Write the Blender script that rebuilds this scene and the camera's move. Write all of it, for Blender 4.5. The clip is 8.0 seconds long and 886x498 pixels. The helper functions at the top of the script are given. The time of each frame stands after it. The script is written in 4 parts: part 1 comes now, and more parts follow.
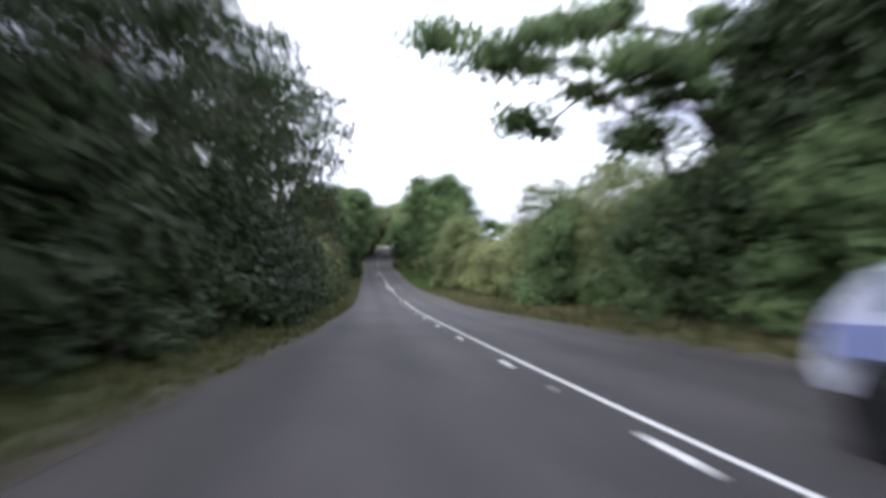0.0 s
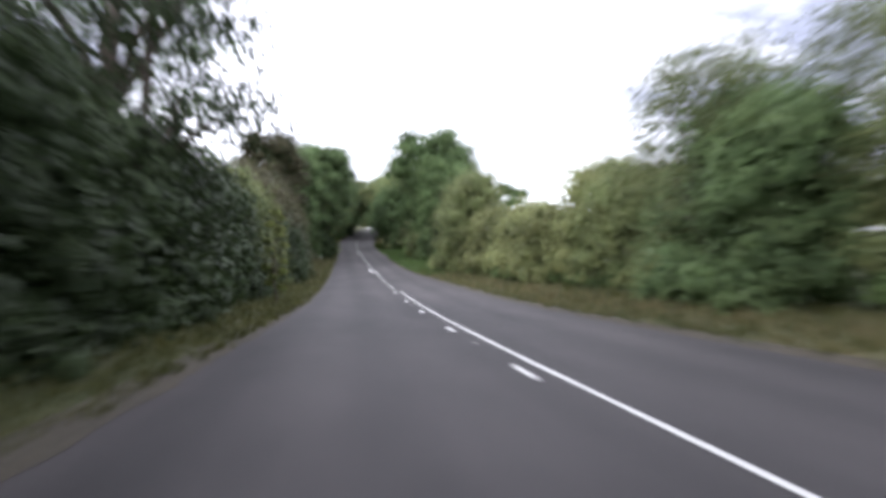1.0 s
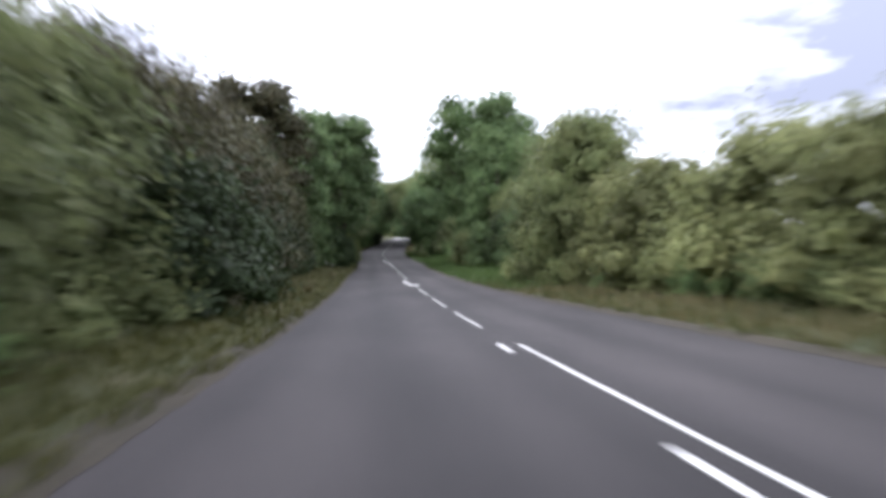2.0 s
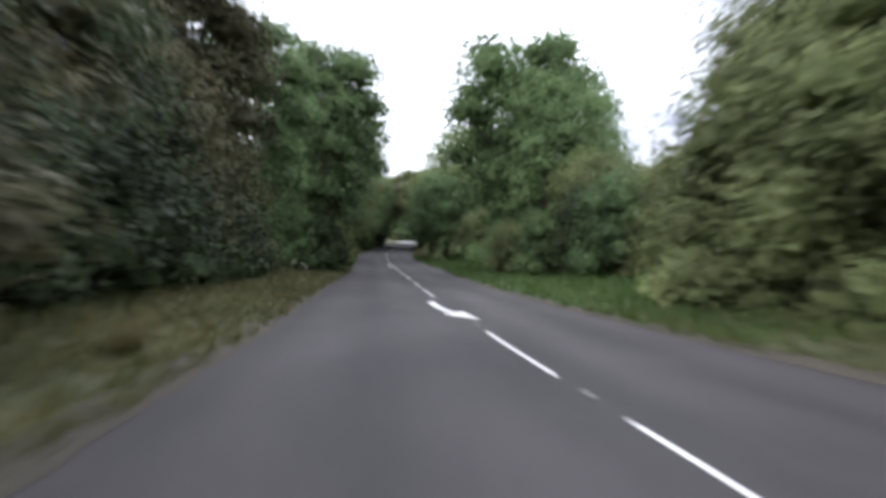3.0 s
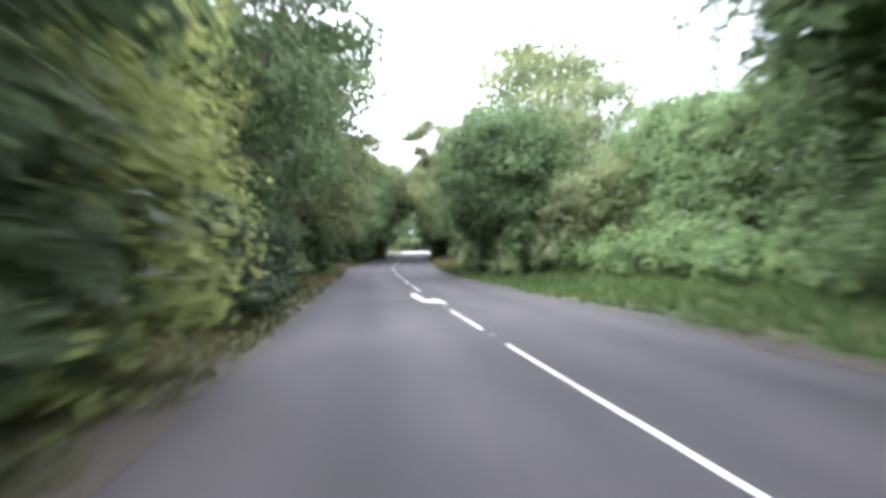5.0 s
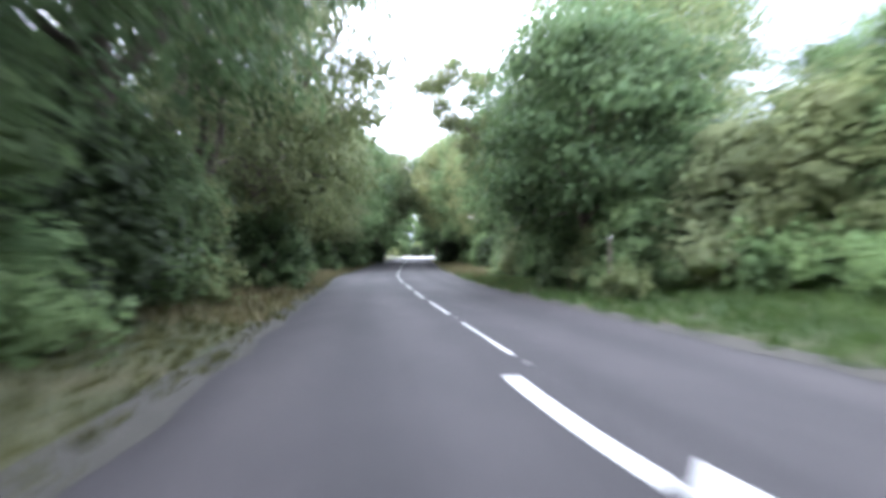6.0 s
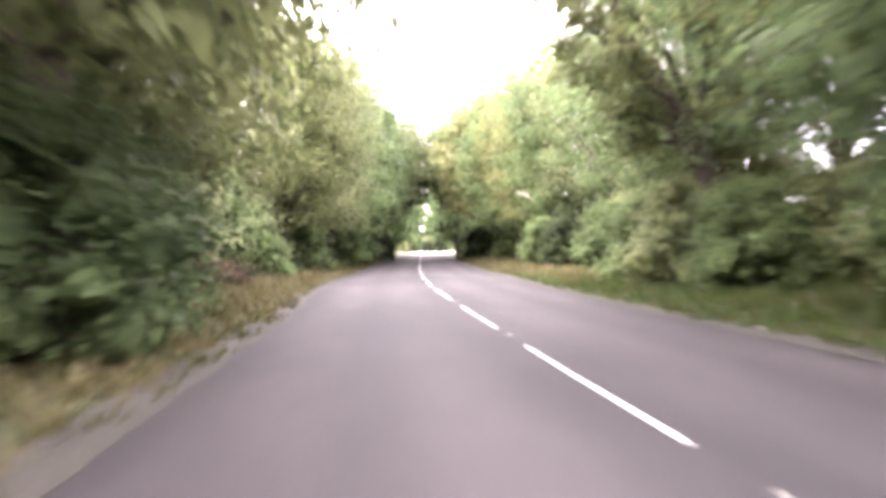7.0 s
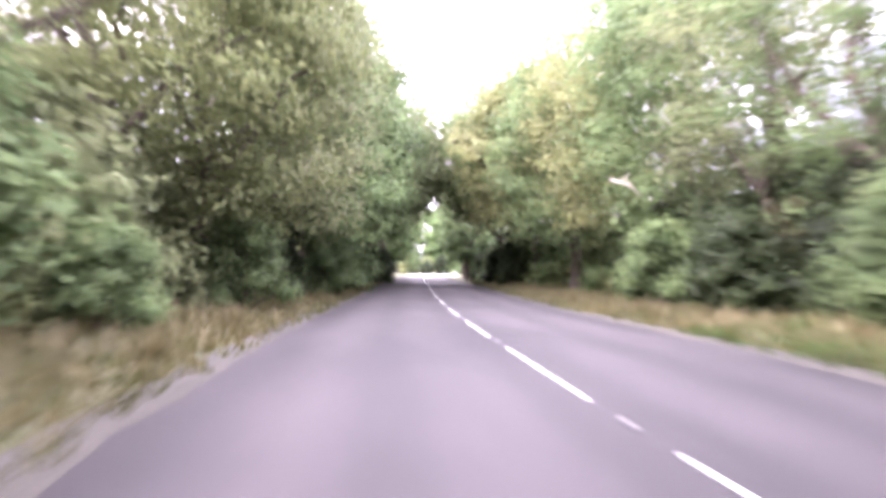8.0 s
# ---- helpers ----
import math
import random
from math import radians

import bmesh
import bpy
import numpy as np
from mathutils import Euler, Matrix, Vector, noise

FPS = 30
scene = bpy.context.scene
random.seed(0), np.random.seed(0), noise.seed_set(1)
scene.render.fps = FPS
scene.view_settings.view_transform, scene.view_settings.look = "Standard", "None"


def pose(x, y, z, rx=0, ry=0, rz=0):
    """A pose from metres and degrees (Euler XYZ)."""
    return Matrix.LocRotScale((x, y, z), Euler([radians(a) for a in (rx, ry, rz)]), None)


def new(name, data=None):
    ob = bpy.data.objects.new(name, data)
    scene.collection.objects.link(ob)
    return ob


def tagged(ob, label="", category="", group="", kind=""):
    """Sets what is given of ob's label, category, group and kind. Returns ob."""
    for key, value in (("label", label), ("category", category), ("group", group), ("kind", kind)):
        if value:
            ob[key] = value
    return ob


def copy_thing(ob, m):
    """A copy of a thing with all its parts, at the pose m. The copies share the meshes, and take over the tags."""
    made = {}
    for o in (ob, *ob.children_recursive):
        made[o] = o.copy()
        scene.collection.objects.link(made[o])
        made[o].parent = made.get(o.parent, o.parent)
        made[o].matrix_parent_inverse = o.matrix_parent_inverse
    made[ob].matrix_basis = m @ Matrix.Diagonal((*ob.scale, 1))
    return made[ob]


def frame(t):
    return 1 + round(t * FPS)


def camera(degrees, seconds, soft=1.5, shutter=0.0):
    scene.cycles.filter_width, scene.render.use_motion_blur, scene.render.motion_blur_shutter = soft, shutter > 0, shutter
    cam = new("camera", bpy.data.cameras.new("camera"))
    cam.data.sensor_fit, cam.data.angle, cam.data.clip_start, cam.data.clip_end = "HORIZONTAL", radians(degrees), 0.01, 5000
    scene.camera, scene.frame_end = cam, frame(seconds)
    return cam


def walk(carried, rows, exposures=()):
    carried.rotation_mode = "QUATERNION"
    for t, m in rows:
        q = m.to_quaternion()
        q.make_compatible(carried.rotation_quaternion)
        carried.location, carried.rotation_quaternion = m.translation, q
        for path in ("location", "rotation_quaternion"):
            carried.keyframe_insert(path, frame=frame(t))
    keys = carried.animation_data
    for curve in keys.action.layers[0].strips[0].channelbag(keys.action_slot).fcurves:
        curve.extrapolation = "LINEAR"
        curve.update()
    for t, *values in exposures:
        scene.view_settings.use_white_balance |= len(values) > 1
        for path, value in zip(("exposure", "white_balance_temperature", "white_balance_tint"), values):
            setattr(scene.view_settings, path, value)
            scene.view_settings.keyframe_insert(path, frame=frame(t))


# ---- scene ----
cam = camera(72.0, 8.0, soft=4.0, shutter=0.7)
CAMROWS = [
    (0.0, pose(-2.44, 2.04, 1.08, 91.11, 0.10, -6.72)),
    (0.2, pose(-2.39, 6.61, 0.80, 90.82, -0.87, -6.72)),
    (0.5, pose(-2.30, 12.59, 0.48, 91.44, -0.03, -6.98)),
    (1.0, pose(-2.12, 23.14, -0.06, 89.78, -0.30, -8.56)),
    (1.2, pose(-2.06, 27.06, -0.25, 89.57, 0.43, -6.96)),
    (1.5, pose(-1.95, 33.23, -0.55, 89.61, 0.42, -7.37)),
    (1.7, pose(-1.88, 38.40, -0.78, 90.64, 0.50, -6.13)),
    (2.8, pose(-1.85, 59.08, -1.25, 91.44, 0.13, -5.98)),
    (3.0, pose(-1.87, 63.09, -1.27, 91.75, -1.31, -5.81)),
    (3.2, pose(-1.87, 66.31, -1.26, 91.34, 0.29, -6.15)),
    (3.5, pose(-1.95, 71.71, -1.22, 91.58, 1.13, -6.25)),
    (3.8, pose(-2.02, 76.64, -1.14, 91.82, 0.37, -5.31)),
    (4.0, pose(-2.01, 79.84, -1.08, 92.77, 0.16, -4.16)),
    (4.2, pose(-2.05, 84.11, -1.00, 92.62, 1.16, -4.46)),
    (5.3, pose(-2.40, 103.14, -0.54, 93.24, 0.80, -5.99)),
    (5.5, pose(-2.49, 105.78, -0.46, 93.96, 0.33, -5.15)),
    (5.7, pose(-2.55, 108.88, -0.36, 93.75, 0.27, -5.64)),
    (6.0, pose(-2.59, 114.23, -0.18, 93.42, 0.37, -6.18)),
    (6.5, pose(-2.77, 122.27, 0.09, 92.83, 0.55, -5.53)),
    (7.0, pose(-2.93, 130.85, 0.45, 93.04, 0.99, -5.53)),
    (7.3, pose(-3.04, 134.78, 0.62, 93.66, -0.10, -6.61)),
    (7.5, pose(-3.06, 138.35, 0.78, 93.17, 0.33, -6.97)),
    (8.0, pose(-3.33, 147.15, 1.21, 95.19, -0.67, -6.38)),
]
EXPOSURES = [(0.0, 0.35, 5900, 13), (0.5, 0.6, 6300, 14), (1.0, 0.47, 6050, 15), (1.5, 0.45, 6000, 15), (3.0, 0.35, 6000, 12), (3.5, 0.62, 5900, 12), (4.0, 1.15, 6050, 12), (5.5, 1.95, 5750, 15), (6.0, 1.9, 5600, 13), (6.5, 2.75, 6450, 30), (7.0, 3.05, 6850, 30), (7.5, 2.95, 6300, 38), (8.0, 2.95, 6200, 40)]
walk(cam, CAMROWS, EXPOSURES)
SKY, SUN = 2.3, 1.5

# road heights and centre line, one value every 8 m from y = -8
ROAD_Y = [-8 + 8 * i for i in range(45)]
ROAD_Z = [0.48, 0.0, -0.48, -0.9, -1.3, -1.69, -2.05, -2.33, -2.44, -2.48, -2.42, -2.28, -2.13, -1.92, -1.72, -1.46, -1.2, -0.87, -0.54, -0.2, 0.23, 0.61, 0.98, 1.42, 1.91, 2.41, 2.91, 3.37, 3.81, 4.22, 4.63, 5.04, 5.46, 5.91, 6.41, 6.97, 7.62, 7.75, 7.75, 7.75, 7.75, 7.75, 7.75, 7.75, 7.75]
ROAD_X = [-0.04, 0.0, 0.05, 0.11, 0.19, 0.22, 0.28, 0.36, 0.28, 0.18, 0.05, -0.08, -0.2, -0.32, -0.43, -0.59, -0.75, -0.91, -1.06, -1.11, -1.23, -1.02, -0.69, -0.28, 0.17, 0.72, 1.28, 1.77, 2.25, 2.76, 3.32, 3.96, 4.72, 5.63, 6.7, 7.98, 9.49, 11.12, 12.87, 14.74, 16.73, 18.83, 21.05, 23.39, 25.85]
# ---------------------------------------------------------------- world, light
world = bpy.data.worlds.new("overcast_sky")
scene.world = world
world.use_nodes = True
wn, wl = world.node_tree.nodes, world.node_tree.links
wn.clear()
w_out = wn.new("ShaderNodeOutputWorld")
w_bg = wn.new("ShaderNodeBackground")
w_sky = wn.new("ShaderNodeTexSky")
w_sky.sky_type, w_sky.sun_disc = "NISHITA", False
w_sky.sun_elevation, w_sky.sun_rotation = radians(42), radians(240)
w_co = wn.new("ShaderNodeTexCoord")
w_map = wn.new("ShaderNodeMapping")
w_map.inputs["Scale"].default_value = (1.0, 1.0, 3.2)
w_noise = wn.new("ShaderNodeTexNoise")
w_noise.inputs["Scale"].default_value = 2.1
w_noise.inputs["Detail"].default_value = 6
w_noise.inputs["Roughness"].default_value = 0.55
w_ramp = wn.new("ShaderNodeValToRGB")
w_ramp.color_ramp.elements[0].position, w_ramp.color_ramp.elements[0].color = 0.35, (0.24, 0.25, 0.30, 1)
w_ramp.color_ramp.elements[1].position, w_ramp.color_ramp.elements[1].color = 0.555, (1.0, 1.0, 1.0, 1)
w_mul = wn.new("ShaderNodeMix")
w_mul.data_type, w_mul.blend_type = "RGBA", "MULTIPLY"
w_mul.inputs[0].default_value = 1.0
w_mul.inputs[7].default_value = (SKY, SKY, SKY * 1.03, 1)
w_scl = wn.new("ShaderNodeMix")
w_scl.data_type, w_scl.blend_type = "RGBA", "MULTIPLY"
w_scl.inputs[0].default_value = 1.0
w_scl.inputs[7].default_value = (0.1, 0.1, 0.1, 1)
w_mix = wn.new("ShaderNodeMix")
w_mix.data_type = "RGBA"
w_mix.inputs[0].default_value = 0.9
wl.new(w_co.outputs["Generated"], w_map.inputs["Vector"])
wl.new(w_map.outputs["Vector"], w_noise.inputs["Vector"])
wl.new(w_noise.outputs["Fac"], w_ramp.inputs["Fac"])
wl.new(w_ramp.outputs["Color"], w_mul.inputs[6])
wl.new(w_sky.outputs["Color"], w_scl.inputs[6])
wl.new(w_scl.outputs[2], w_mix.inputs[6])
w_sep = wn.new("ShaderNodeSeparateXYZ")
w_lift = wn.new("ShaderNodeMath")
w_lift.operation, w_lift.use_clamp = "MULTIPLY_ADD", False
w_lift.inputs[1].default_value, w_lift.inputs[2].default_value = 1.0, 0.72
w_grad = wn.new("ShaderNodeMix")
w_grad.data_type, w_grad.blend_type = "RGBA", "MULTIPLY"
w_grad.inputs[0].default_value = 1.0
wl.new(w_co.outputs["Generated"], w_sep.inputs[0])
wl.new(w_sep.outputs["Z"], w_lift.inputs[0])
wl.new(w_mul.outputs[2], w_grad.inputs[6])
wl.new(w_lift.outputs[0], w_grad.inputs[7])
wl.new(w_grad.outputs[2], w_mix.inputs[7])
wl.new(w_mix.outputs[2], w_bg.inputs["Color"])
wl.new(w_bg.outputs["Background"], w_out.inputs["Surface"])

sun_data = bpy.data.lights.new("sun", "SUN")
sun_data.energy, sun_data.angle, sun_data.color = SUN, radians(25), (1.0, 0.96, 0.88)
sun = new("sun", sun_data)
sun.rotation_euler = (radians(48), 0, radians(-60))

# ---------------------------------------------------------------- materials


def base_material(name):
    m = bpy.data.materials.new(name)
    m.use_nodes = True
    n, l = m.node_tree.nodes, m.node_tree.links
    return m, n, l, n["Principled BSDF"]


def noise_node(n, l, scale, detail=4.0, rough=0.55, coord="Object", stretch=(1, 1, 1)):
    co = n.new("ShaderNodeTexCoord")
    mp = n.new("ShaderNodeMapping")
    mp.inputs["Scale"].default_value = stretch
    tx = n.new("ShaderNodeTexNoise")
    tx.inputs["Scale"].default_value, tx.inputs["Detail"].default_value, tx.inputs["Roughness"].default_value = scale, detail, rough
    l.new(co.outputs[coord], mp.inputs["Vector"])
    l.new(mp.outputs["Vector"], tx.inputs["Vector"])
    return tx.outputs["Fac"]


def ramp(n, l, fac, stops):
    r = n.new("ShaderNodeValToRGB")
    e = r.color_ramp.elements
    while len(e) < len(stops):
        e.new(0.5)
    for el, (p, c) in zip(e, stops):
        el.position, el.color = p, (*c, 1)
    l.new(fac, r.inputs["Fac"])
    return r.outputs["Color"]


def mixed(n, l, a, b, fac, mode="MIX"):
    m = n.new("ShaderNodeMix")
    m.data_type, m.blend_type = "RGBA", mode
    for sock, v in ((m.inputs[6], a), (m.inputs[7], b), (m.inputs[0], fac)):
        if isinstance(v, (int, float)):
            sock.default_value = v
        elif isinstance(v, tuple):
            sock.default_value = (*v, 1)
        else:
            l.new(v, sock)
    return m.outputs[2]


def bump(n, l, bsdf, height, strength, distance=0.01):
    b = n.new("ShaderNodeBump")
    b.inputs["Strength"].default_value, b.inputs["Distance"].default_value = strength, distance
    l.new(height, b.inputs["Height"])
    l.new(b.outputs["Normal"], bsdf.inputs["Normal"])


def leaf_material(name, dark, light, tint, glow=0.35):
    """Leaves: hue varies from leaf to leaf, from plant to plant and in patches."""
    m, n, l, p = base_material(name)
    geo, info = n.new("ShaderNodeNewGeometry"), n.new("ShaderNodeObjectInfo")
    c = mixed(n, l, dark, light, geo.outputs["Random Per Island"])
    patch = ramp(n, l, noise_node(n, l, 0.9, 2.0), [(0.4, (0, 0, 0)), (0.66, (1, 1, 1))])
    c = mixed(n, l, c, tint, mixed(n, l, patch, (0.45, 0.45, 0.45), 1.0, "MULTIPLY"))
    hsv = n.new("ShaderNodeHueSaturation")
    mr = n.new("ShaderNodeMapRange")
    mr.inputs["To Min"].default_value, mr.inputs["To Max"].default_value = 0.72, 1.3
    l.new(info.outputs["Random"], mr.inputs["Value"])
    clump = ramp(n, l, noise_node(n, l, 0.55, 3.0), [(0.36, (0.72, 0.72, 0.72)), (0.64, (1.28, 1.28, 1.28))])
    vary = n.new("ShaderNodeMath")
    vary.operation = "MULTIPLY"
    l.new(mr.outputs["Result"], vary.inputs[0])
    l.new(clump, vary.inputs[1])
    l.new(vary.outputs[0], hsv.inputs["Value"])
    l.new(c, hsv.inputs["Color"])
    l.new(hsv.outputs["Color"], p.inputs["Base Color"])
    p.inputs["Roughness"].default_value = 0.5
    p.inputs["Specular IOR Level"].default_value = 0.12
    tr = n.new("ShaderNodeBsdfTranslucent")
    l.new(hsv.outputs["Color"], tr.inputs["Color"])
    mx = n.new("ShaderNodeMixShader")
    mx.inputs[0].default_value = glow
    l.new(p.outputs[0], mx.inputs[1])
    l.new(tr.outputs[0], mx.inputs[2])
    l.new(mx.outputs[0], n["Material Output"].inputs["Surface"])
    return m


LEAF = {
    # Near-black green: the left hedge's shade is put into this leaf colour.
    "dark": leaf_material("shade_dark_green_leaves", (0.024, 0.037, 0.017), (0.043, 0.063, 0.027), (0.039, 0.053, 0.021), 0.3),
    "deep": leaf_material("deep_green_leaves", (0.057, 0.092, 0.042), (0.100, 0.151, 0.066), (0.106, 0.137, 0.054), 0.5),
    "mid": leaf_material("green_leaves", (0.095, 0.146, 0.066), (0.153, 0.221, 0.097), (0.176, 0.223, 0.090), 0.55),
    "bright": leaf_material("fresh_green_leaves", (0.108, 0.171, 0.073), (0.178, 0.263, 0.112), (0.213, 0.279, 0.104), 0.55),
    "olive": leaf_material("olive_green_leaves", (0.123, 0.156, 0.066), (0.198, 0.233, 0.102), (0.226, 0.228, 0.104), 0.52),
    "yellow": leaf_material("yellowish_green_leaves", (0.177, 0.217, 0.067), (0.276, 0.318, 0.103), (0.314, 0.311, 0.110), 0.55),
    "sage": leaf_material("yellowish_olive_leaves", (0.150, 0.174, 0.074), (0.226, 0.250, 0.108), (0.254, 0.248, 0.112), 0.5),
    # Lightened leaf colour standing for veiling glare over the farther foliage.
    "pale": leaf_material("glare_lightened_leaves", (0.168, 0.206, 0.102), (0.246, 0.291, 0.147), (0.289, 0.296, 0.153), 0.58),
    # Brownish leaves, darkened further to hold the left hedge's shade.
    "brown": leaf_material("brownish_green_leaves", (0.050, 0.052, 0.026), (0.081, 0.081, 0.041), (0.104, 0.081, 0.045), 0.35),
}

bark, n, l, p = base_material("grey_brown_bark")
f = noise_node(n, l, 9.0, 8.0, 0.65, stretch=(1, 1, 0.22))
l.new(ramp(n, l, f, [(0.3, (0.035, 0.028, 0.022)), (0.7, (0.13, 0.105, 0.08))]), p.inputs["Base Color"])
p.inputs["Roughness"].default_value = 0.9
bump(n, l, p, f, 0.8, 0.03)

asphalt, n, l, p = base_material("worn_grey_asphalt")
grain = noise_node(n, l, 55.0, 3.0, 0.7)
patchy = noise_node(n, l, 0.35, 5.0, 0.6, stretch=(1, 0.35, 1))
c = ramp(n, l, grain, [(0.25, (0.0220, 0.0203, 0.0203)), (0.75, (0.0552, 0.0510, 0.0510))])
# Random worn patches, contrast raised to put tree shade into the asphalt too.
c = mixed(n, l, c, ramp(n, l, patchy, [(0.32, (0.62, 0.62, 0.64)), (0.68, (1.26, 1.23, 1.24))]), 1.0, "MULTIPLY")
uv = n.new("ShaderNodeUVMap")
sep = n.new("ShaderNodeSeparateXYZ")
l.new(uv.outputs["UV"], sep.inputs["Vector"])
track = n.new("ShaderNodeMath")
track.operation = "MULTIPLY_ADD"
track.inputs[1].default_value, track.inputs[2].default_value = 3.7, 2.02
lane = n.new("ShaderNodeMath")
lane.operation = "ABSOLUTE"
l.new(sep.outputs["X"], lane.inputs[0])
l.new(lane.outputs[0], track.inputs[0])
wave = n.new("ShaderNodeMath")
wave.operation = "COSINE"
l.new(track.outputs[0], wave.inputs[0])
half = n.new("ShaderNodeMath")
half.operation, half.inputs[1].default_value, half.inputs[2].default_value = "MULTIPLY_ADD", 0.5, 0.5
l.new(wave.outputs[0], half.inputs[0])
worn = ramp(n, l, half.outputs[0], [(0.05, (0.82, 0.82, 0.83)), (0.45, (0.98, 0.97, 0.98)), (0.95, (1.09, 1.08, 1.08))])
c = mixed(n, l, c, worn, 1.0, "MULTIPLY")
l.new(c, p.inputs["Base Color"])
p.inputs["Roughness"].default_value = 0.78
p.inputs["Specular IOR Level"].default_value = 0.22
bump(n, l, p, grain, 0.5, 0.006)

# Pale colour standing for open skylight on the far road brow.
lit_brow_asphalt, n, l, p = base_material("open_light_on_brow")
grain = noise_node(n, l, 40.0, 3.0, 0.7)
l.new(ramp(n, l, grain, [(0.25, (0.40, 0.39, 0.38)), (0.75, (0.58, 0.57, 0.55))]), p.inputs["Base Color"])
p.inputs["Roughness"].default_value = 0.8
bump(n, l, p, grain, 0.4, 0.006)

white_paint, n, l, p = base_material("worn_white_road_paint")
f = noise_node(n, l, 14.0, 8.0, 0.75)
l.new(ramp(n, l, f, [(0.33, (0.11, 0.105, 0.10)), (0.46, (0.48, 0.47, 0.455)), (0.75, (0.64, 0.63, 0.61))]), p.inputs["Base Color"])
p.inputs["Roughness"].default_value = 0.6
bump(n, l, p, noise_node(n, l, 60.0), 0.4, 0.004)

earth, n, l, p = base_material("leaf_litter_and_soil")
f1, f2 = noise_node(n, l, 14.0, 8.0, 0.7), noise_node(n, l, 0.7, 4.0)
c = ramp(n, l, f1, [(0.3, (0.022, 0.019, 0.014)), (0.55, (0.048, 0.040, 0.029)), (0.8, (0.090, 0.076, 0.055))])
c = mixed(n, l, c, ramp(n, l, f2, [(0.3, (0.75, 0.78, 0.7)), (0.7, (1.1, 1.05, 0.95))]), 1.0, "MULTIPLY")
l.new(c, p.inputs["Base Color"])
p.inputs["Roughness"].default_value = 0.95
bump(n, l, p, f1, 0.9, 0.04)

red_earth, n, l, p = base_material("reddish_bare_earth")
f1, f2 = noise_node(n, l, 7.0, 9.0, 0.75), noise_node(n, l, 1.6, 4.0)
c = ramp(n, l, f1, [(0.3, (0.018, 0.010, 0.007)), (0.55, (0.055, 0.030, 0.020)), (0.8, (0.105, 0.066, 0.042))])
c = mixed(n, l, c, ramp(n, l, f2, [(0.35, (0.6, 0.65, 0.6)), (0.7, (1.15, 1.05, 0.95))]), 1.0, "MULTIPLY")
l.new(c, p.inputs["Base Color"])
p.inputs["Roughness"].default_value = 1.0
p.inputs["Specular IOR Level"].default_value = 0.1
bump(n, l, p, f1, 1.0, 0.12)

grit, n, l, p = base_material("pale_roadside_grit")
f1, f2 = noise_node(n, l, 24.0, 8.0, 0.7), noise_node(n, l, 0.9, 4.0)
c = ramp(n, l, f1, [(0.3, (0.026, 0.024, 0.020)), (0.55, (0.050, 0.046, 0.039)), (0.8, (0.085, 0.078, 0.066))])
c = mixed(n, l, c, ramp(n, l, f2, [(0.3, (0.7, 0.72, 0.66)), (0.7, (1.1, 1.08, 1.0))]), 1.0, "MULTIPLY")
l.new(c, p.inputs["Base Color"])
p.inputs["Roughness"].default_value = 0.95
bump(n, l, p, f1, 0.8, 0.02)

turf, n, l, p = base_material("rough_grass_ground")
f1, f2 = noise_node(n, l, 22.0, 8.0, 0.7), noise_node(n, l, 0.45, 5.0)
c = ramp(n, l, f2, [(0.3, (0.038, 0.054, 0.019)), (0.5, (0.068, 0.074, 0.029)), (0.72, (0.105, 0.092, 0.044))])
c = mixed(n, l, c, ramp(n, l, f1, [(0.3, (0.5, 0.5, 0.45)), (0.75, (1.2, 1.2, 1.1))]), 1.0, "MULTIPLY")
l.new(c, p.inputs["Base Color"])
p.inputs["Roughness"].default_value = 0.95
bump(n, l, p, f1, 0.9, 0.05)


def plain(name, col, rough=0.5, metal=0.0, coat=0.0):
    m, n, l, p = base_material(name)
    f = noise_node(n, l, 30.0, 5.0, 0.6)
    c = mixed(n, l, col, tuple(v * 0.82 for v in col), f)
    l.new(c, p.inputs["Base Color"])
    p.inputs["Roughness"].default_value, p.inputs["Metallic"].default_value = rough, metal
    p.inputs["Coat Weight"].default_value = coat
    return m


def grass_material(name, dark, light):
    m, n, l, p = base_material(name)
    geo = n.new("ShaderNodeNewGeometry")
    c = mixed(n, l, dark, light, geo.outputs["Random Per Island"])
    f = noise_node(n, l, 0.5, 3.0)
    c = mixed(n, l, c, ramp(n, l, f, [(0.3, (0.7, 0.75, 0.6)), (0.7, (1.25, 1.15, 1.0))]), 1.0, "MULTIPLY")
    l.new(c, p.inputs["Base Color"])
    p.inputs["Roughness"].default_value = 0.6
    tr = n.new("ShaderNodeBsdfTranslucent")
    l.new(c, tr.inputs["Color"])
    mx = n.new("ShaderNodeMixShader")
    mx.inputs[0].default_value = 0.3
    l.new(p.outputs[0], mx.inputs[1])
    l.new(tr.outputs[0], mx.inputs[2])
    l.new(mx.outputs[0], n["Material Output"].inputs["Surface"])
    return m


GRASS = {
    "green": grass_material("green_grass", (0.036, 0.078, 0.017), (0.085, 0.138, 0.034)),
    "mixed": grass_material("half_dry_grass", (0.058, 0.068, 0.022), (0.104, 0.106, 0.038)),
    "dry": grass_material("dry_straw_grass", (0.110, 0.096, 0.050), (0.190, 0.168, 0.090)),
}

# ---------------------------------------------------------------- helpers of this scene


def road_z(y):
    return float(np.interp(y, ROAD_Y, ROAD_Z))


def road_x(y):
    return float(np.interp(y, ROAD_Y, ROAD_X))


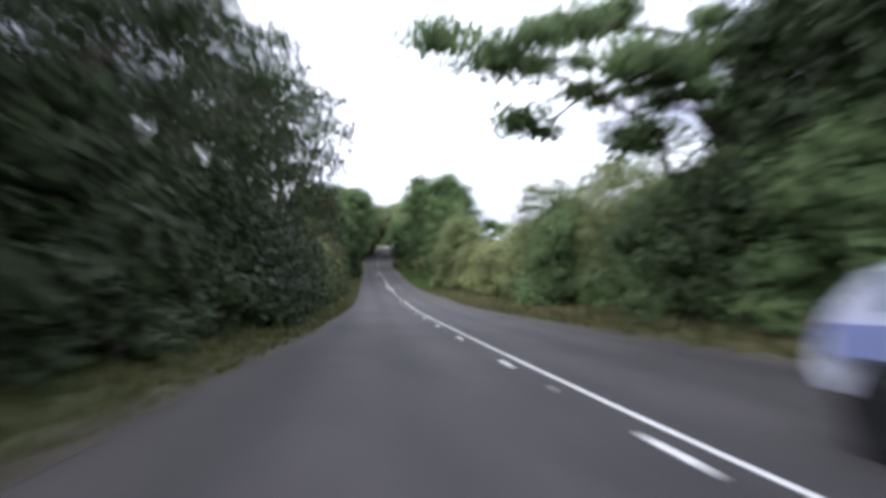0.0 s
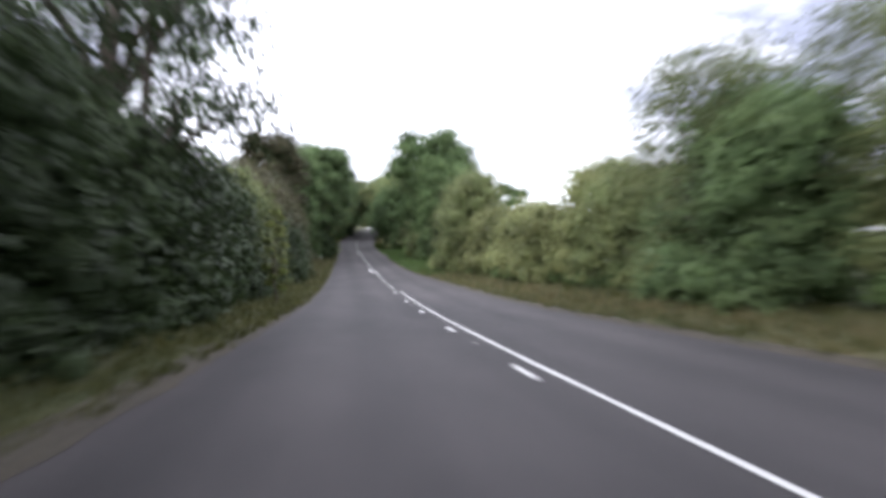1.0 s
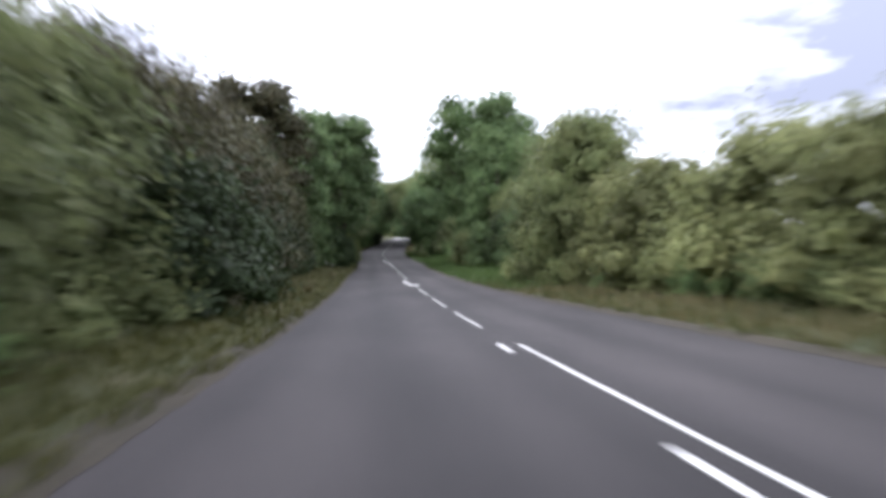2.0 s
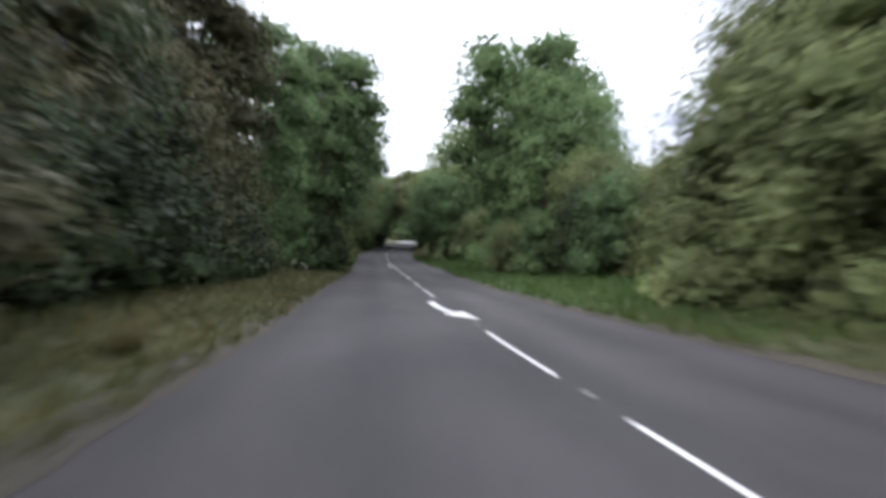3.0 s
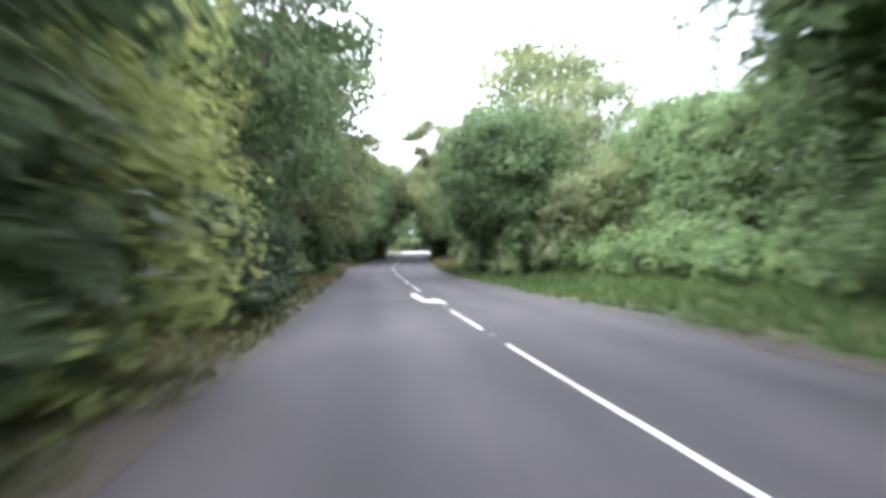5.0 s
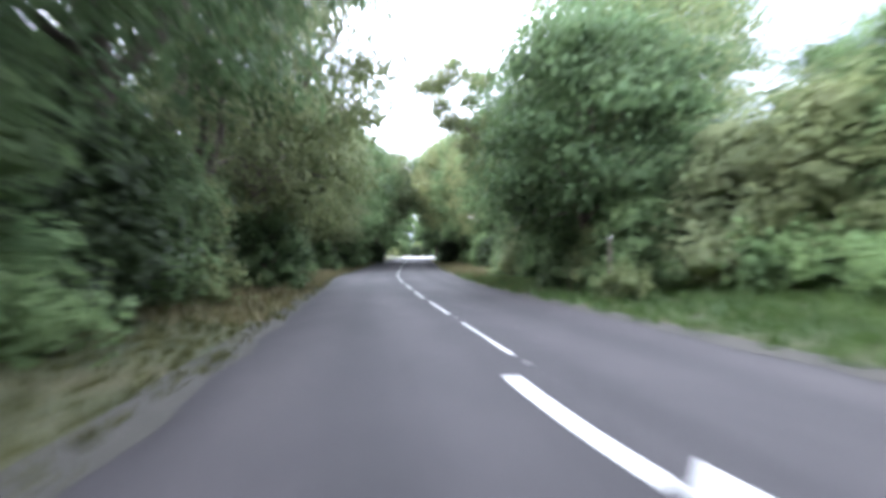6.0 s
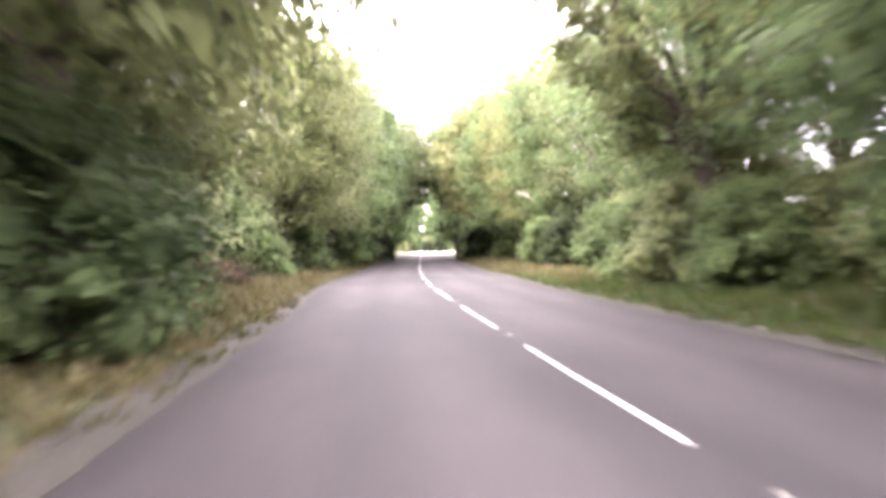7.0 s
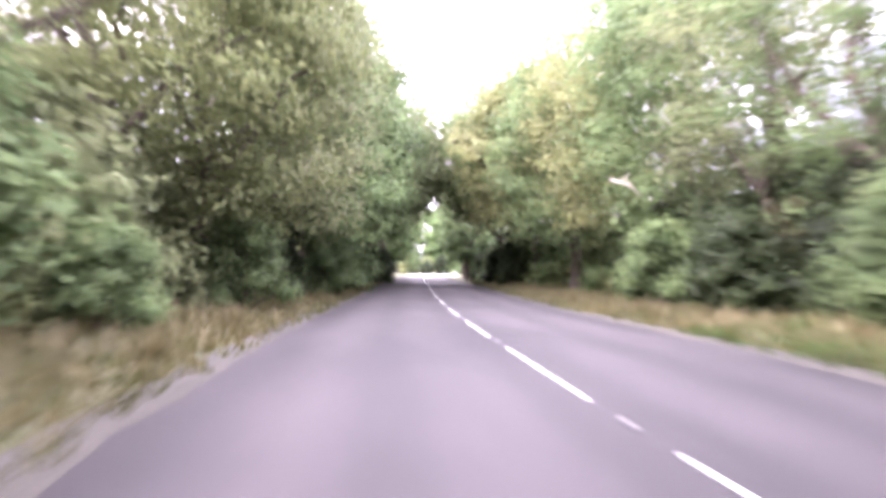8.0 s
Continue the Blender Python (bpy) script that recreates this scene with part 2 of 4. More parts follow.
def left_edge(y):
    return float(np.interp(y, [-20, 10, 20, 45, 75, 88, 100, 125, 142, 156, 300], [-4.9, -4.9, -4.5, -4.25, -3.85, -3.8, -3.55, -3.7, -3.85, -4.15, -4.0]))


def right_edge(y):
    return float(np.interp(y, [-20, 12, 35, 60, 70, 80, 100, 112, 124, 134, 150, 158, 165, 300], [4.4, 4.4, 4.3, 4.0, 3.6, 3.05, 3.1, 3.5, 3.4, 3.5, 3.75, 4.2, 4.2, 4.1]))


def mesh_from(name, verts, faces, mats, mat_index=None, smooth=False):
    me = bpy.data.meshes.new(name)
    verts, faces = np.asarray(verts, dtype=np.float32), np.asarray(faces, dtype=np.int32)
    k = faces.shape[1]
    me.vertices.add(len(verts))
    me.vertices.foreach_set("co", verts.ravel())
    me.loops.add(faces.size)
    me.loops.foreach_set("vertex_index", faces.ravel())
    me.polygons.add(len(faces))
    me.polygons.foreach_set("loop_start", np.arange(0, faces.size, k, dtype=np.int32))
    for m in mats:
        me.materials.append(m)
    if mat_index is not None:
        me.polygons.foreach_set("material_index", np.asarray(mat_index, dtype=np.int32))
    me.polygons.foreach_set("use_smooth", np.full(len(faces), smooth))
    me.update(calc_edges=True)
    me.validate()
    return me


def part(name, bm, material, parent, label=""):
    me = bpy.data.meshes.new(name)
    bm.to_mesh(me)
    bm.free()
    me.materials.append(material)
    ob = new(name, me)
    ob.parent = parent
    if label:
        ob["label"] = label
    return ob


def child(name, me, parent, label=""):
    ob = new(name, me)
    ob.parent = parent
    if label:
        ob["label"] = label
    return ob


# ---------------------------------------------------------------- ground and road
ys = np.concatenate([np.arange(-60, 330, 2.0), np.array([330, 336, 350, 400, 500, 700, 1000, 1500.0])])
offs = np.array([-900, -400, -150, -60, -30, -20, -14, -11, -9, -7.6, -6.6, -5.8, -5.0, -4.3, -3.0, 0.0, 3.0, 4.6, 5.4, 6.4, 7.4, 8.4, 9.6, 11, 14, 20, 30, 60, 150, 400, 900.0])
offs_l = [o for o in offs if o < -4.2]
offs_r = [o for o in offs if o > 5.0]
gv, gf = [], []
for iy, y in enumerate(ys):
    le, re = left_edge(y), right_edge(y)
    row = [(o + le + 4.0, 1) for o in offs_l] + [(le - 0.3, 1), (le + 0.3, 0), (0.0, 0), (re - 0.3, 0), (re + 0.3, 1)] + [(o + re - 4.2, 1) for o in offs_r]
    for o, out in row:
        x = road_x(y) + o
        d = le - o if o < 0 else o - re
        if not out:
            h = -0.12
        elif o < 0:
            h = 0.03 + 0.10 * min(d, 3) / 3 + 0.35 * max(0, min(d - 3, 5)) / 5
        else:
            h = 0.02 + 0.16 * min(d, 4) / 4 + 0.5 * max(0, min(d - 4, 5)) / 5
        if d > 0.5:
            h += 0.09 * noise.noise(Vector((x * 0.7, y * 0.5, 0)))
        gv.append((x, y, road_z(y) + h))
nx = len(offs_l) + 5 + len(offs_r)
for iy in range(len(ys) - 1):
    for ix in range(nx - 1):
        a = iy * nx + ix
        gf.append((a, a + 1, a + nx + 1, a + nx))
ground = new("ground", mesh_from("ground", gv, gf, [turf], smooth=True))
tagged(ground, "rough grassy ground rising gently beside the road", "ground", kind="structure")


def strip(y0, y1, step, cols, lift):
    """A strip along the road: cols are offsets (functions of y) and extra heights."""
    v, q = [], []
    yy = np.arange(y0, y1 + 0.01, step)
    for y in yy:
        for o, h in cols:
            v.append((road_x(y) + o(y), y, road_z(y) + lift + h(y)))
    k = len(cols)
    for i in range(len(yy) - 1):
        for j in range(k - 1):
            a = i * k + j
            q.append((a, a + 1, a + k + 1, a + k))
    return v, q


def ragged(y, seed, amount=0.16):
    return amount * noise.noise(Vector((seed, y * 0.55, 0))) + amount * 0.6 * noise.noise(Vector((seed + 9, y * 2.3, 0)))


cols = [(lambda y, u=u: (left_edge(y) + ragged(y, 3) if u < -0.99 else right_edge(y) + ragged(y, 7) if u > 0.99 else (-left_edge(y) if u < 0 else right_edge(y)) * u),
         lambda y, u=u: 0.0) for u in (-1, -0.85, -0.7, -0.5, -0.3, -0.12, 0, 0.12, 0.3, 0.5, 0.7, 0.85, 1)]
rv, rf = strip(-40, 330, 0.5, cols, 0.0)
road_me = mesh_from("road", rv, rf, [asphalt], smooth=True)
uvl = road_me.uv_layers.new(name="UVMap")
loops = np.zeros(len(road_me.loops), dtype=np.int32)
road_me.loops.foreach_get("vertex_index", loops)
rva = np.array(rv)
lat = rva[:, 0] - np.interp(rva[:, 1], ROAD_Y, ROAD_X)
uvl.data.foreach_set("uv", np.stack([lat[loops], rva[loops, 1]], 1).astype(np.float32).ravel())
road = new("road", road_me)
tagged(road, "worn grey asphalt two-lane country road with white markings", "road", kind="structure")

# dirt and leaf litter along both edges, 4 mm and more above the asphalt's edge
for nm, e, sgn, w in (("left", left_edge, -1, 0.30), ("right", right_edge, 1, 0.26)):
    cc = [(lambda y, e=e, s=sgn, k=k, w=w: e(y) + s * (-0.14 * (k == 0) + w * k) + ragged(y, 21 + 5 * s + k, 0.14 if k == 0 else 0.06),
           lambda y, k=k: (0.006, 0.04, 0.075)[int(k * 2)]) for k in (0, 0.5, 1)]
    if sgn < 0:
        cc = cc[::-1]
    for ya, yb, mat, words in ((-40, 108, earth, "brown soil and fallen leaves along the road edge"), (108, 268, grit, "pale grit washed to the road edge")):
        dv, df = strip(ya, yb, 0.25, cc, 0.0)
        dirt = new("roadside_dirt", mesh_from("roadside_dirt", dv, df, [mat], smooth=True))
        tagged(dirt, words, "dirt strip", kind="structure")

# pale strip laid across the far road brow, the open light there put into its colour
brow_y = 275.5
jv, jf = [], []
for x in np.arange(-45, 60.1, 1.5):
    bend = 0.004 * x * x if abs(x) < 25 else 0.2 * abs(x) - 2.5
    for dy in (-3.4, -1.7, 0.0, 1.7, 3.4):
        y = brow_y + dy + 0.6 * math.sin(x * 0.3)
        jv.append((x + road_x(brow_y), y, road_z(y) + 0.05 + 0.10 * bend))
for i in range(len(jv) // 5 - 1):
    for j in range(4):
        a = i * 5 + j
        jf.append((a, a + 5, a + 6, a + 1))
side_road = new("side_road", mesh_from("side_road", jv, jf, [lit_brow_asphalt]))
tagged(side_road, "pale strip on the road brow, open light put into its colour", "road", kind="structure")

# ---------------------------------------------------------------- road markings
LIFT = 0.006


def flat_piece(name, pts, parent, label=""):
    """A thin slab of paint: outline points (offset from the centre line, y), counter-clockwise."""
    bm = bmesh.new()
    top = [bm.verts.new((road_x(y) + o, y, road_z(y) + LIFT)) for o, y in pts]
    bot = [bm.verts.new((road_x(y) + o, y, road_z(y) - 0.01)) for o, y in pts]
    if len(pts) == 4:
        bm.faces.new(top)
    else:
        k = len(pts) // 2
        for i in range(k - 1):
            bm.faces.new((top[i], top[i + 1], top[-2 - i], top[-1 - i]))
    m = len(pts)
    for i in range(m):
        bm.faces.new((top[i], bot[i], bot[(i + 1) % m], top[(i + 1) % m]))
    bmesh.ops.recalc_face_normals(bm, faces=bm.faces[:])
    return part(name, bm, white_paint, parent, label)


def mark(y0, y1, o, w, name="line_mark"):
    """A painted line from y0 to y1 at offset o, with slightly worn sides."""
    k = max(2, int((y1 - y0) / 1.0) + 1)
    yy = np.linspace(y0, y1, k)
    right = [(o + w / 2 + 0.020 * noise.noise(Vector((y * 3.1, o, 4))), y) for y in yy]
    left = [(o - w / 2 + 0.020 * noise.noise(Vector((y * 3.1, o, 8))), y) for y in yy]
    return flat_piece(name, right + left[::-1], road)


for i in range(-3, 9):
    mark(6.0 + 6.0 * i, 7.0 + 6.0 * i, -0.19, 0.10, "line_dash")
for i in range(15):
    mark(-30 + 5.657 * i, -30 + 5.657 * (i + 1), 0.138, 0.078, "solid_line")
for i in range(3):
    mark(57.63 + 6.05 * i, 61.67 + 6.05 * i, 0.0, 0.062)
for i in range(4):
    mark(82.95 + 6.06 * i, 86.99 + 6.06 * i, 0.0, 0.062)
for i in range(2):
    mark(103.5 + 6.0 * i, 107.5 + 6.0 * i, 0.0, 0.062)
for i in range(24):
    mark(122.3 + 6.18 * i, 126.42 + 6.18 * i, 0.0, 0.062)


def deflection_arrow(y0, dx=0.0, bow=0.19):
    """A curved painted arrow, its tip at y0, its tail 4.8 m further on."""
    pts_r, pts_l = [], []
    for t in np.linspace(0, 1, 9):
        y = y0 + 4.8 - 3.25 * t
        o = dx - 0.32 - 0.02 * t + bow * t ** 3
        w = 0.108 - 0.012 * t
        pts_r.append((o + w, y))
        pts_l.append((o - w, y))
    flat_piece("arrow_shaft", pts_l + pts_r[::-1], road)
    bm = bmesh.new()
    tri = [(-0.40 + dx, y0 + 1.0), (0.26 + 0.5 * dx, y0), (0.15 + dx, y0 + 1.85)]
    top = [bm.verts.new((road_x(y) + o, y, road_z(y) + LIFT + 0.003)) for o, y in tri]
    bot = [bm.verts.new((road_x(y) + o, y, road_z(y) - 0.01)) for o, y in tri]
    bm.faces.new(top)
    for i in range(3):
        bm.faces.new((top[i], bot[i], bot[(i + 1) % 3], top[(i + 1) % 3]))
    bmesh.ops.recalc_face_normals(bm, faces=bm.faces[:])
    part("arrow_head", bm, white_paint, road)


deflection_arrow(75.9)
deflection_arrow(115.95, -0.06, 0.10)

# reflecting road studs in the gaps of the centre line
stud_iron = plain("cast_iron", (0.10, 0.10, 0.105), 0.55, 0.8)
stud_glass = plain("stud_reflector", (0.34, 0.33, 0.30), 0.25)


def road_stud(y, o):
    bm = bmesh.new()
    bmesh.ops.create_cube(bm, size=1)
    bmesh.ops.scale(bm, vec=(0.11, 0.13, 0.024), verts=bm.verts)
    bmesh.ops.bevel(bm, geom=bm.edges[:], offset=0.012, segments=1, affect="EDGES")
    st = part("road_stud", bm, stud_iron, road)
    st.location = (road_x(y) + o, y, road_z(y) + 0.008)
    bm = bmesh.new()
    bmesh.ops.create_cube(bm, size=1)
    bmesh.ops.scale(bm, vec=(0.07, 0.09, 0.024), verts=bm.verts)
    bmesh.ops.bevel(bm, geom=bm.edges[:], offset=0.01, segments=1, affect="EDGES")
    r = part("reflector", bm, stud_glass, st)
    r.location = (0, 0, 0.012)


for i in range(-2, 8):
    if i % 2 == 0:
        road_stud(6.0 + 6.0 * i + 3.6, -0.21)
for y in (68.7, 74.8, 82.0, 88.0, 94.1, 108.5, 114.6, 121.5, 127.4, 133.6, 139.8, 146.0, 152.1, 158.3):
    road_stud(y, 0.0)

# ---------------------------------------------------------------- plants
rng = np.random.default_rng(7)


def unit(v):
    return v / np.maximum(np.linalg.norm(v, axis=-1, keepdims=True), 1e-6)


def leaves_at(pos, nrm, size, rng, depth=None):
    """Leaves at points, facing roughly along nrm. Returns vertices, triangles and shading normals."""
    k = len(pos)
    soft_nrm = unit(unit(nrm) + rng.normal(0, 0.22, (k, 3)))
    nrm = unit(nrm + rng.normal(0, 0.55, (k, 3)))
    ax = unit(np.cross(nrm, rng.normal(0, 1, (k, 3))))
    ay = np.cross(nrm, ax)
    s = size * rng.uniform(0.6, 1.35, (k, 1)) * (1 if depth is None else 0.88 + 1.0 * depth)
    v = np.empty((k, 3, 3))
    v[:, 0] = pos - ax * s * 0.5 - ay * s * 0.12
    v[:, 1] = pos + ax * s * 0.55
    v[:, 2] = pos + ay * s * 0.42 - ax * s * 0.1 + nrm * s * 0.08
    q = np.arange(k * 3).reshape(k, 3)
    return v.reshape(-1, 3), q, np.repeat(soft_nrm, 3, 0)


def leaf_mesh(name, data, material):
    """Leaves as one mesh, shaded softly by the form of their clump."""
    V, F, N = data
    me = mesh_from(name, V, F, [material], smooth=True)
    me.normals_split_custom_set_from_vertices(N.tolist())
    return me


def lobes_leaves(lobes, count, size, rng, sprays=0, inner=0.7, fill=1.0):
    """Leaves on and inside a heap of ellipsoid lobes: rows of x, y, z, radius, flatness."""
    lobes = np.asarray(lobes)
    area = lobes[:, 3] ** 2
    pick = rng.choice(len(lobes), count, p=area / area.sum())
    d = unit(rng.normal(0, 1, (count, 3)))
    d[:, 2] = np.where(d[:, 2] < -0.5, -d[:, 2] * 0.6, d[:, 2])
    depth = rng.random((count, 1)) ** 1.8
    r = lobes[pick, 3:4] * (1 - inner * depth) * rng.uniform(0.95, 1.1, (count, 1))
    # uneven surface
    r *= 1 + 0.16 * np.sin(d[:, :1] * 7 + pick[:, None]) * np.cos(d[:, 1:2] * 6 + d[:, 2:3] * 5 + pick[:, None])
    off = d * r
    off[:, 2] *= lobes[pick, 4]
    pos = lobes[pick, :3] + off
    nrm = d + np.array([0, 0, 0.35])
    if sprays:
        ps, ns = [], []
        for _ in range(sprays):
            lb = lobes[rng.choice(len(lobes), p=area / area.sum())]
            dd = unit(rng.normal(0, 1, 3) + np.array([0, 0, 0.5]))
            if dd[2] < -0.1:
                continue
            st = lb[:3] + dd * lb[3] * np.array([1, 1, lb[4]]) * 0.9
            ln = rng.uniform(0.25, 0.6) * lb[3]
            tip = unit(dd + rng.normal(0, 0.35, 3) + np.array([0, 0, 0.3]))
            m = int(6 + 6 * rng.random())
            tt = np.linspace(0.1, 1, m)[:, None]
            ps.append(st + tip * tt * ln + rng.normal(0, 0.07 * size / 0.15, (m, 3)))
            ns.append(np.repeat(tip[None], m, 0))
        pos, nrm = np.concatenate([pos] + ps), np.concatenate([nrm] + ns)
        depth = np.concatenate([depth, np.zeros((len(pos) - count, 1))])
    return leaves_at(pos, nrm, size, rng, depth * fill)


def core_mesh(lobes, shrink, rng):
    """Dense inside of a crown: knobbly low-poly lumps, hidden under the leaves."""
    V, F, base = [], [], 0
    for lb in lobes:
        bm = bmesh.new()
        bmesh.ops.create_icosphere(bm, subdivisions=1, radius=1.0)
        co = np.array([v.co[:] for v in bm.verts])
        fs = np.array([[v.index for v in f.verts] for f in bm.faces])
        bm.free()
        rr = lb[3] * shrink * rng.uniform(0.75, 1.12, (len(co), 1))
        co = co * rr
        co[:, 2] *= lb[4]
        V.append(co + np.asarray(lb[:3]))
        F.append(fs + base)
        base += len(co)
    return np.concatenate(V), np.concatenate(F)


def tube(points, radii, sides=7):
    """A tapered, bent round limb as arrays."""
    pts = [Vector(p) for p in points]
    V, F = [], []
    for i, p in enumerate(pts):
        d = (pts[min(i + 1, len(pts) - 1)] - pts[max(i - 1, 0)]).normalized()
        a = d.cross(Vector((0.31, 0.87, 0.11))).normalized()
        b = d.cross(a)
        for k in range(sides):
            w = 2 * math.pi * k / sides
            V.append(tuple(p + (a * math.cos(w) + b * math.sin(w)) * radii[i]))
    for i in range(len(pts) - 1):
        for k in range(sides):
            F.append((i * sides + k, i * sides + (k + 1) % sides, (i + 1) * sides + (k + 1) % sides, (i + 1) * sides + k))
    return V, F


def bent(a, b, bend, steps, rng):
    a, b = np.asarray(a, float), np.asarray(b, float)
    out = []
    for t in np.linspace(0, 1, steps):
        out.append(a + (b - a) * t + np.array([0, 0, bend]) * math.sin(math.pi * t) + rng.normal(0, 0.03, 3) * np.linalg.norm(b - a) * (0 < t < 1))
    return out


def build_tree(name, height, radius, base, lobes_n, leaf_n, leaf_size, mat, seed, core=0.34, lean=(0, 0), trunk_r=None, sprays=160, lobe_scale=1.0, fill=1.0):
    """A tree: trunk, limbs and a leafy crown, standing at the origin."""
    g = np.random.default_rng(seed)
    tree = new(name)
    tr = trunk_r or 0.018 * height + 0.05
    top = (lean[0] * 0.6 + g.normal(0, 0.2), lean[1] * 0.6 + g.normal(0, 0.2), height * 0.8)
    tp = bent((0, 0, -0.15), top, 0.0, 8, g)
    V, F = tube(tp, [tr * (1.35 if i == 0 else 1 - 0.8 * i / 7) for i in range(8)], 9)
    child("trunk", mesh_from(name + "_trunk", V, F, [bark], smooth=True), tree)
    lobes = []
    mid = (height + base) / 2
    half_h = (height - base) / 2
    for i in range(lobes_n):
        ph = i * 2.399 + g.uniform(-0.3, 0.3)
        tz = -0.9 + 1.8 * (i + 0.5) / lobes_n
        prof = math.sqrt(max(0.0, 1 - (abs(tz) ** 2.2) * 0.86))
        lr = radius * g.uniform(0.30, 0.46) * lobe_scale
        rad = (radius - lr * 0.8) * prof * g.uniform(0.62, 1.05)
        z = mid + half_h * tz * 0.86
        lobes.append((rad * math.cos(ph) + lean[0] * (tz + 1) / 2, rad * math.sin(ph) + lean[1] * (tz + 1) / 2, z, lr, g.uniform(0.6, 0.85)))
    lobes.append((lean[0], lean[1], height - radius * 0.55, radius * 0.42, 0.85))
    for i in range(min(9, lobes_n)):
        lb = lobes[(i * 3 + 1) % lobes_n]
        k = min(6, max(2, int(7 * (lb[2] / height) * 0.62)))
        st = tp[k]
        if st[2] > lb[2] + 0.4:
            st = tp[2]
        lp = bent(st, (lb[0], lb[1], lb[2]), 0.5, 5, g)
        r0 = tr * (0.55 - 0.04 * k)
        V, F = tube(lp, [r0, r0 * 0.8, r0 * 0.6, r0 * 0.42, r0 * 0.2], 6)
        child("limb", mesh_from(name + "_limb", V, F, [bark], smooth=True), tree)
    child("crown", leaf_mesh(name + "_crown", lobes_leaves(lobes, leaf_n, leaf_size, g, sprays, fill=fill), LEAF[mat]), tree)
    if core:
        V, F = core_mesh(lobes, core, g)
        child("inner_crown", mesh_from(name + "_inner", V, F, [LEAF["mid"]], smooth=False), tree)
    return tree


def build_bush(name, height, width, lobes_n, leaf_n, leaf_size, mat, seed, core=0.5, sprays=110):
    """A hedge shrub: several bare stems under a dense heap of leaves."""
    g = np.random.default_rng(seed)
    bush = new(name)
    lobes = []
    for i in range(lobes_n):
        ph = i * 2.399 + g.uniform(-0.4, 0.4)
        t = (i + 0.5) / lobes_n
        lr = width * g.uniform(0.19, 0.29)
        rad = (width / 2 - lr * 0.7) * math.sqrt(max(0, 1 - t ** 2.4)) * g.uniform(0.6, 1.1)
        lobes.append((rad * math.cos(ph), rad * math.sin(ph), lr * 0.25 + t * (height - lr * 1.0), lr, g.uniform(0.7, 1.0)))
    for i in range(4):
        lb = lobes[(i * 5 + 2) % lobes_n]
        sp = bent((0.25 * math.cos(i * 1.7), 0.25 * math.sin(i * 1.7), -0.15), lb[:3], 0.2, 5, g)
        V, F = tube(sp, [0.06, 0.05, 0.04, 0.03, 0.015], 5)
        child("stem", mesh_from(name + "_stem", V, F, [bark], smooth=True), bush)
    child("foliage", leaf_mesh(name + "_foliage", lobes_leaves(lobes, leaf_n, leaf_size, g, sprays), LEAF[mat]), bush)
    V, F = core_mesh(lobes, core, g)
    child("inner_foliage", mesh_from(name + "_inner", V, F, [LEAF["mid"]]), bush)
    return bush


def recolour(thing, mat):
    for ch in thing.children:
        if ch.name.split(".")[0] in ("crown", "foliage", "inner_crown", "inner_foliage"):
            ch.material_slots[0].link = "OBJECT"
            ch.material_slots[0].material = LEAF[mat]


def ground_z(x, y):
    o = x - road_x(y)
    le, re = left_edge(y), right_edge(y)
    if o < le:
        d = le - o
        h = 0.03 + 0.10 * min(d, 3) / 3 + 0.35 * max(0, min(d - 3, 5)) / 5
    elif o > re:
        d = o - re
        h = 0.02 + 0.16 * min(d, 4) / 4 + 0.5 * max(0, min(d - 4, 5)) / 5
    else:
        h = 0
    return road_z(y) + h


LABELS = {
    "dark": "shade-darkened green", "deep": "deep green", "mid": "green", "bright": "fresh green", "olive": "olive green", "yellow": "yellow-green", "sage": "yellowish olive", "brown": "brownish green", "pale": "glare-lightened grey-green",
}
used = set()


def plant(proto, y, off, scale, turn, mat, kind, label, group, sx=1.0):
    """Stand a plant at y metres along and off metres beside the centre line."""
    x = road_x(y) + off
    m = pose(x, y, ground_z(x, y) - 0.05, 0, 0, turn) @ Matrix.Diagonal((scale * sx, scale * sx, scale, 1))
    if proto.name in used:
        ob = copy_thing(proto, m @ Matrix.Diagonal([1 / v for v in proto.scale] + [1]))
    else:
        ob = proto
        ob.matrix_basis = m
        used.add(proto.name)
    recolour(ob, mat)
    return tagged(ob, label, kind, group)


BUSH = [build_bush("hedge_shrub", 4.4, 4.6, 16 + i, 5600, 0.175, "mid", 100 + i) for i in range(5)]
FAR_BUSH = [build_bush("far_shrub", 4.4, 4.6, 14 + i, 1200, 0.37, "mid", 110 + i, sprays=60) for i in range(2)]
BIG = [build_bush("tall_shrub", 8.0, 6.2, 24 + i, 14500, 0.175, "mid", 130 + i, sprays=220) for i in range(3)]
LOW = [build_bush("bramble_bush", 1.3, 2.4, 10 + i, 700, 0.16, "mid", 150 + i, core=0.45, sprays=60) for i in range(3)]
BROAD = [build_tree("broadleaf_tree", 12.0, 4.8, 1.6, 32 + i, 22000, 0.225, "mid", 200 + i) for i in range(3)]
TALL = [build_tree("tall_tree", 14.0, 4.2, 2.2, 32 + i, 16500, 0.28, "mid", 300 + i, core=0.4) for i in range(2)]
AIRY = [build_tree("airy_tree", 14.0, 4.6, 2.6, 34 + i, 14500, 0.21, "mid", 400 + i, core=0, lobe_scale=0.85, sprays=520, fill=0.1) for i in range(2)]
FULL = [build_tree("leafy_tree", 14.0, 5.2, 0.9, 40 + i, 21000, 0.215, "mid", 430 + i, core=0, lobe_scale=0.9, sprays=520, fill=0.6) for i in range(2)]
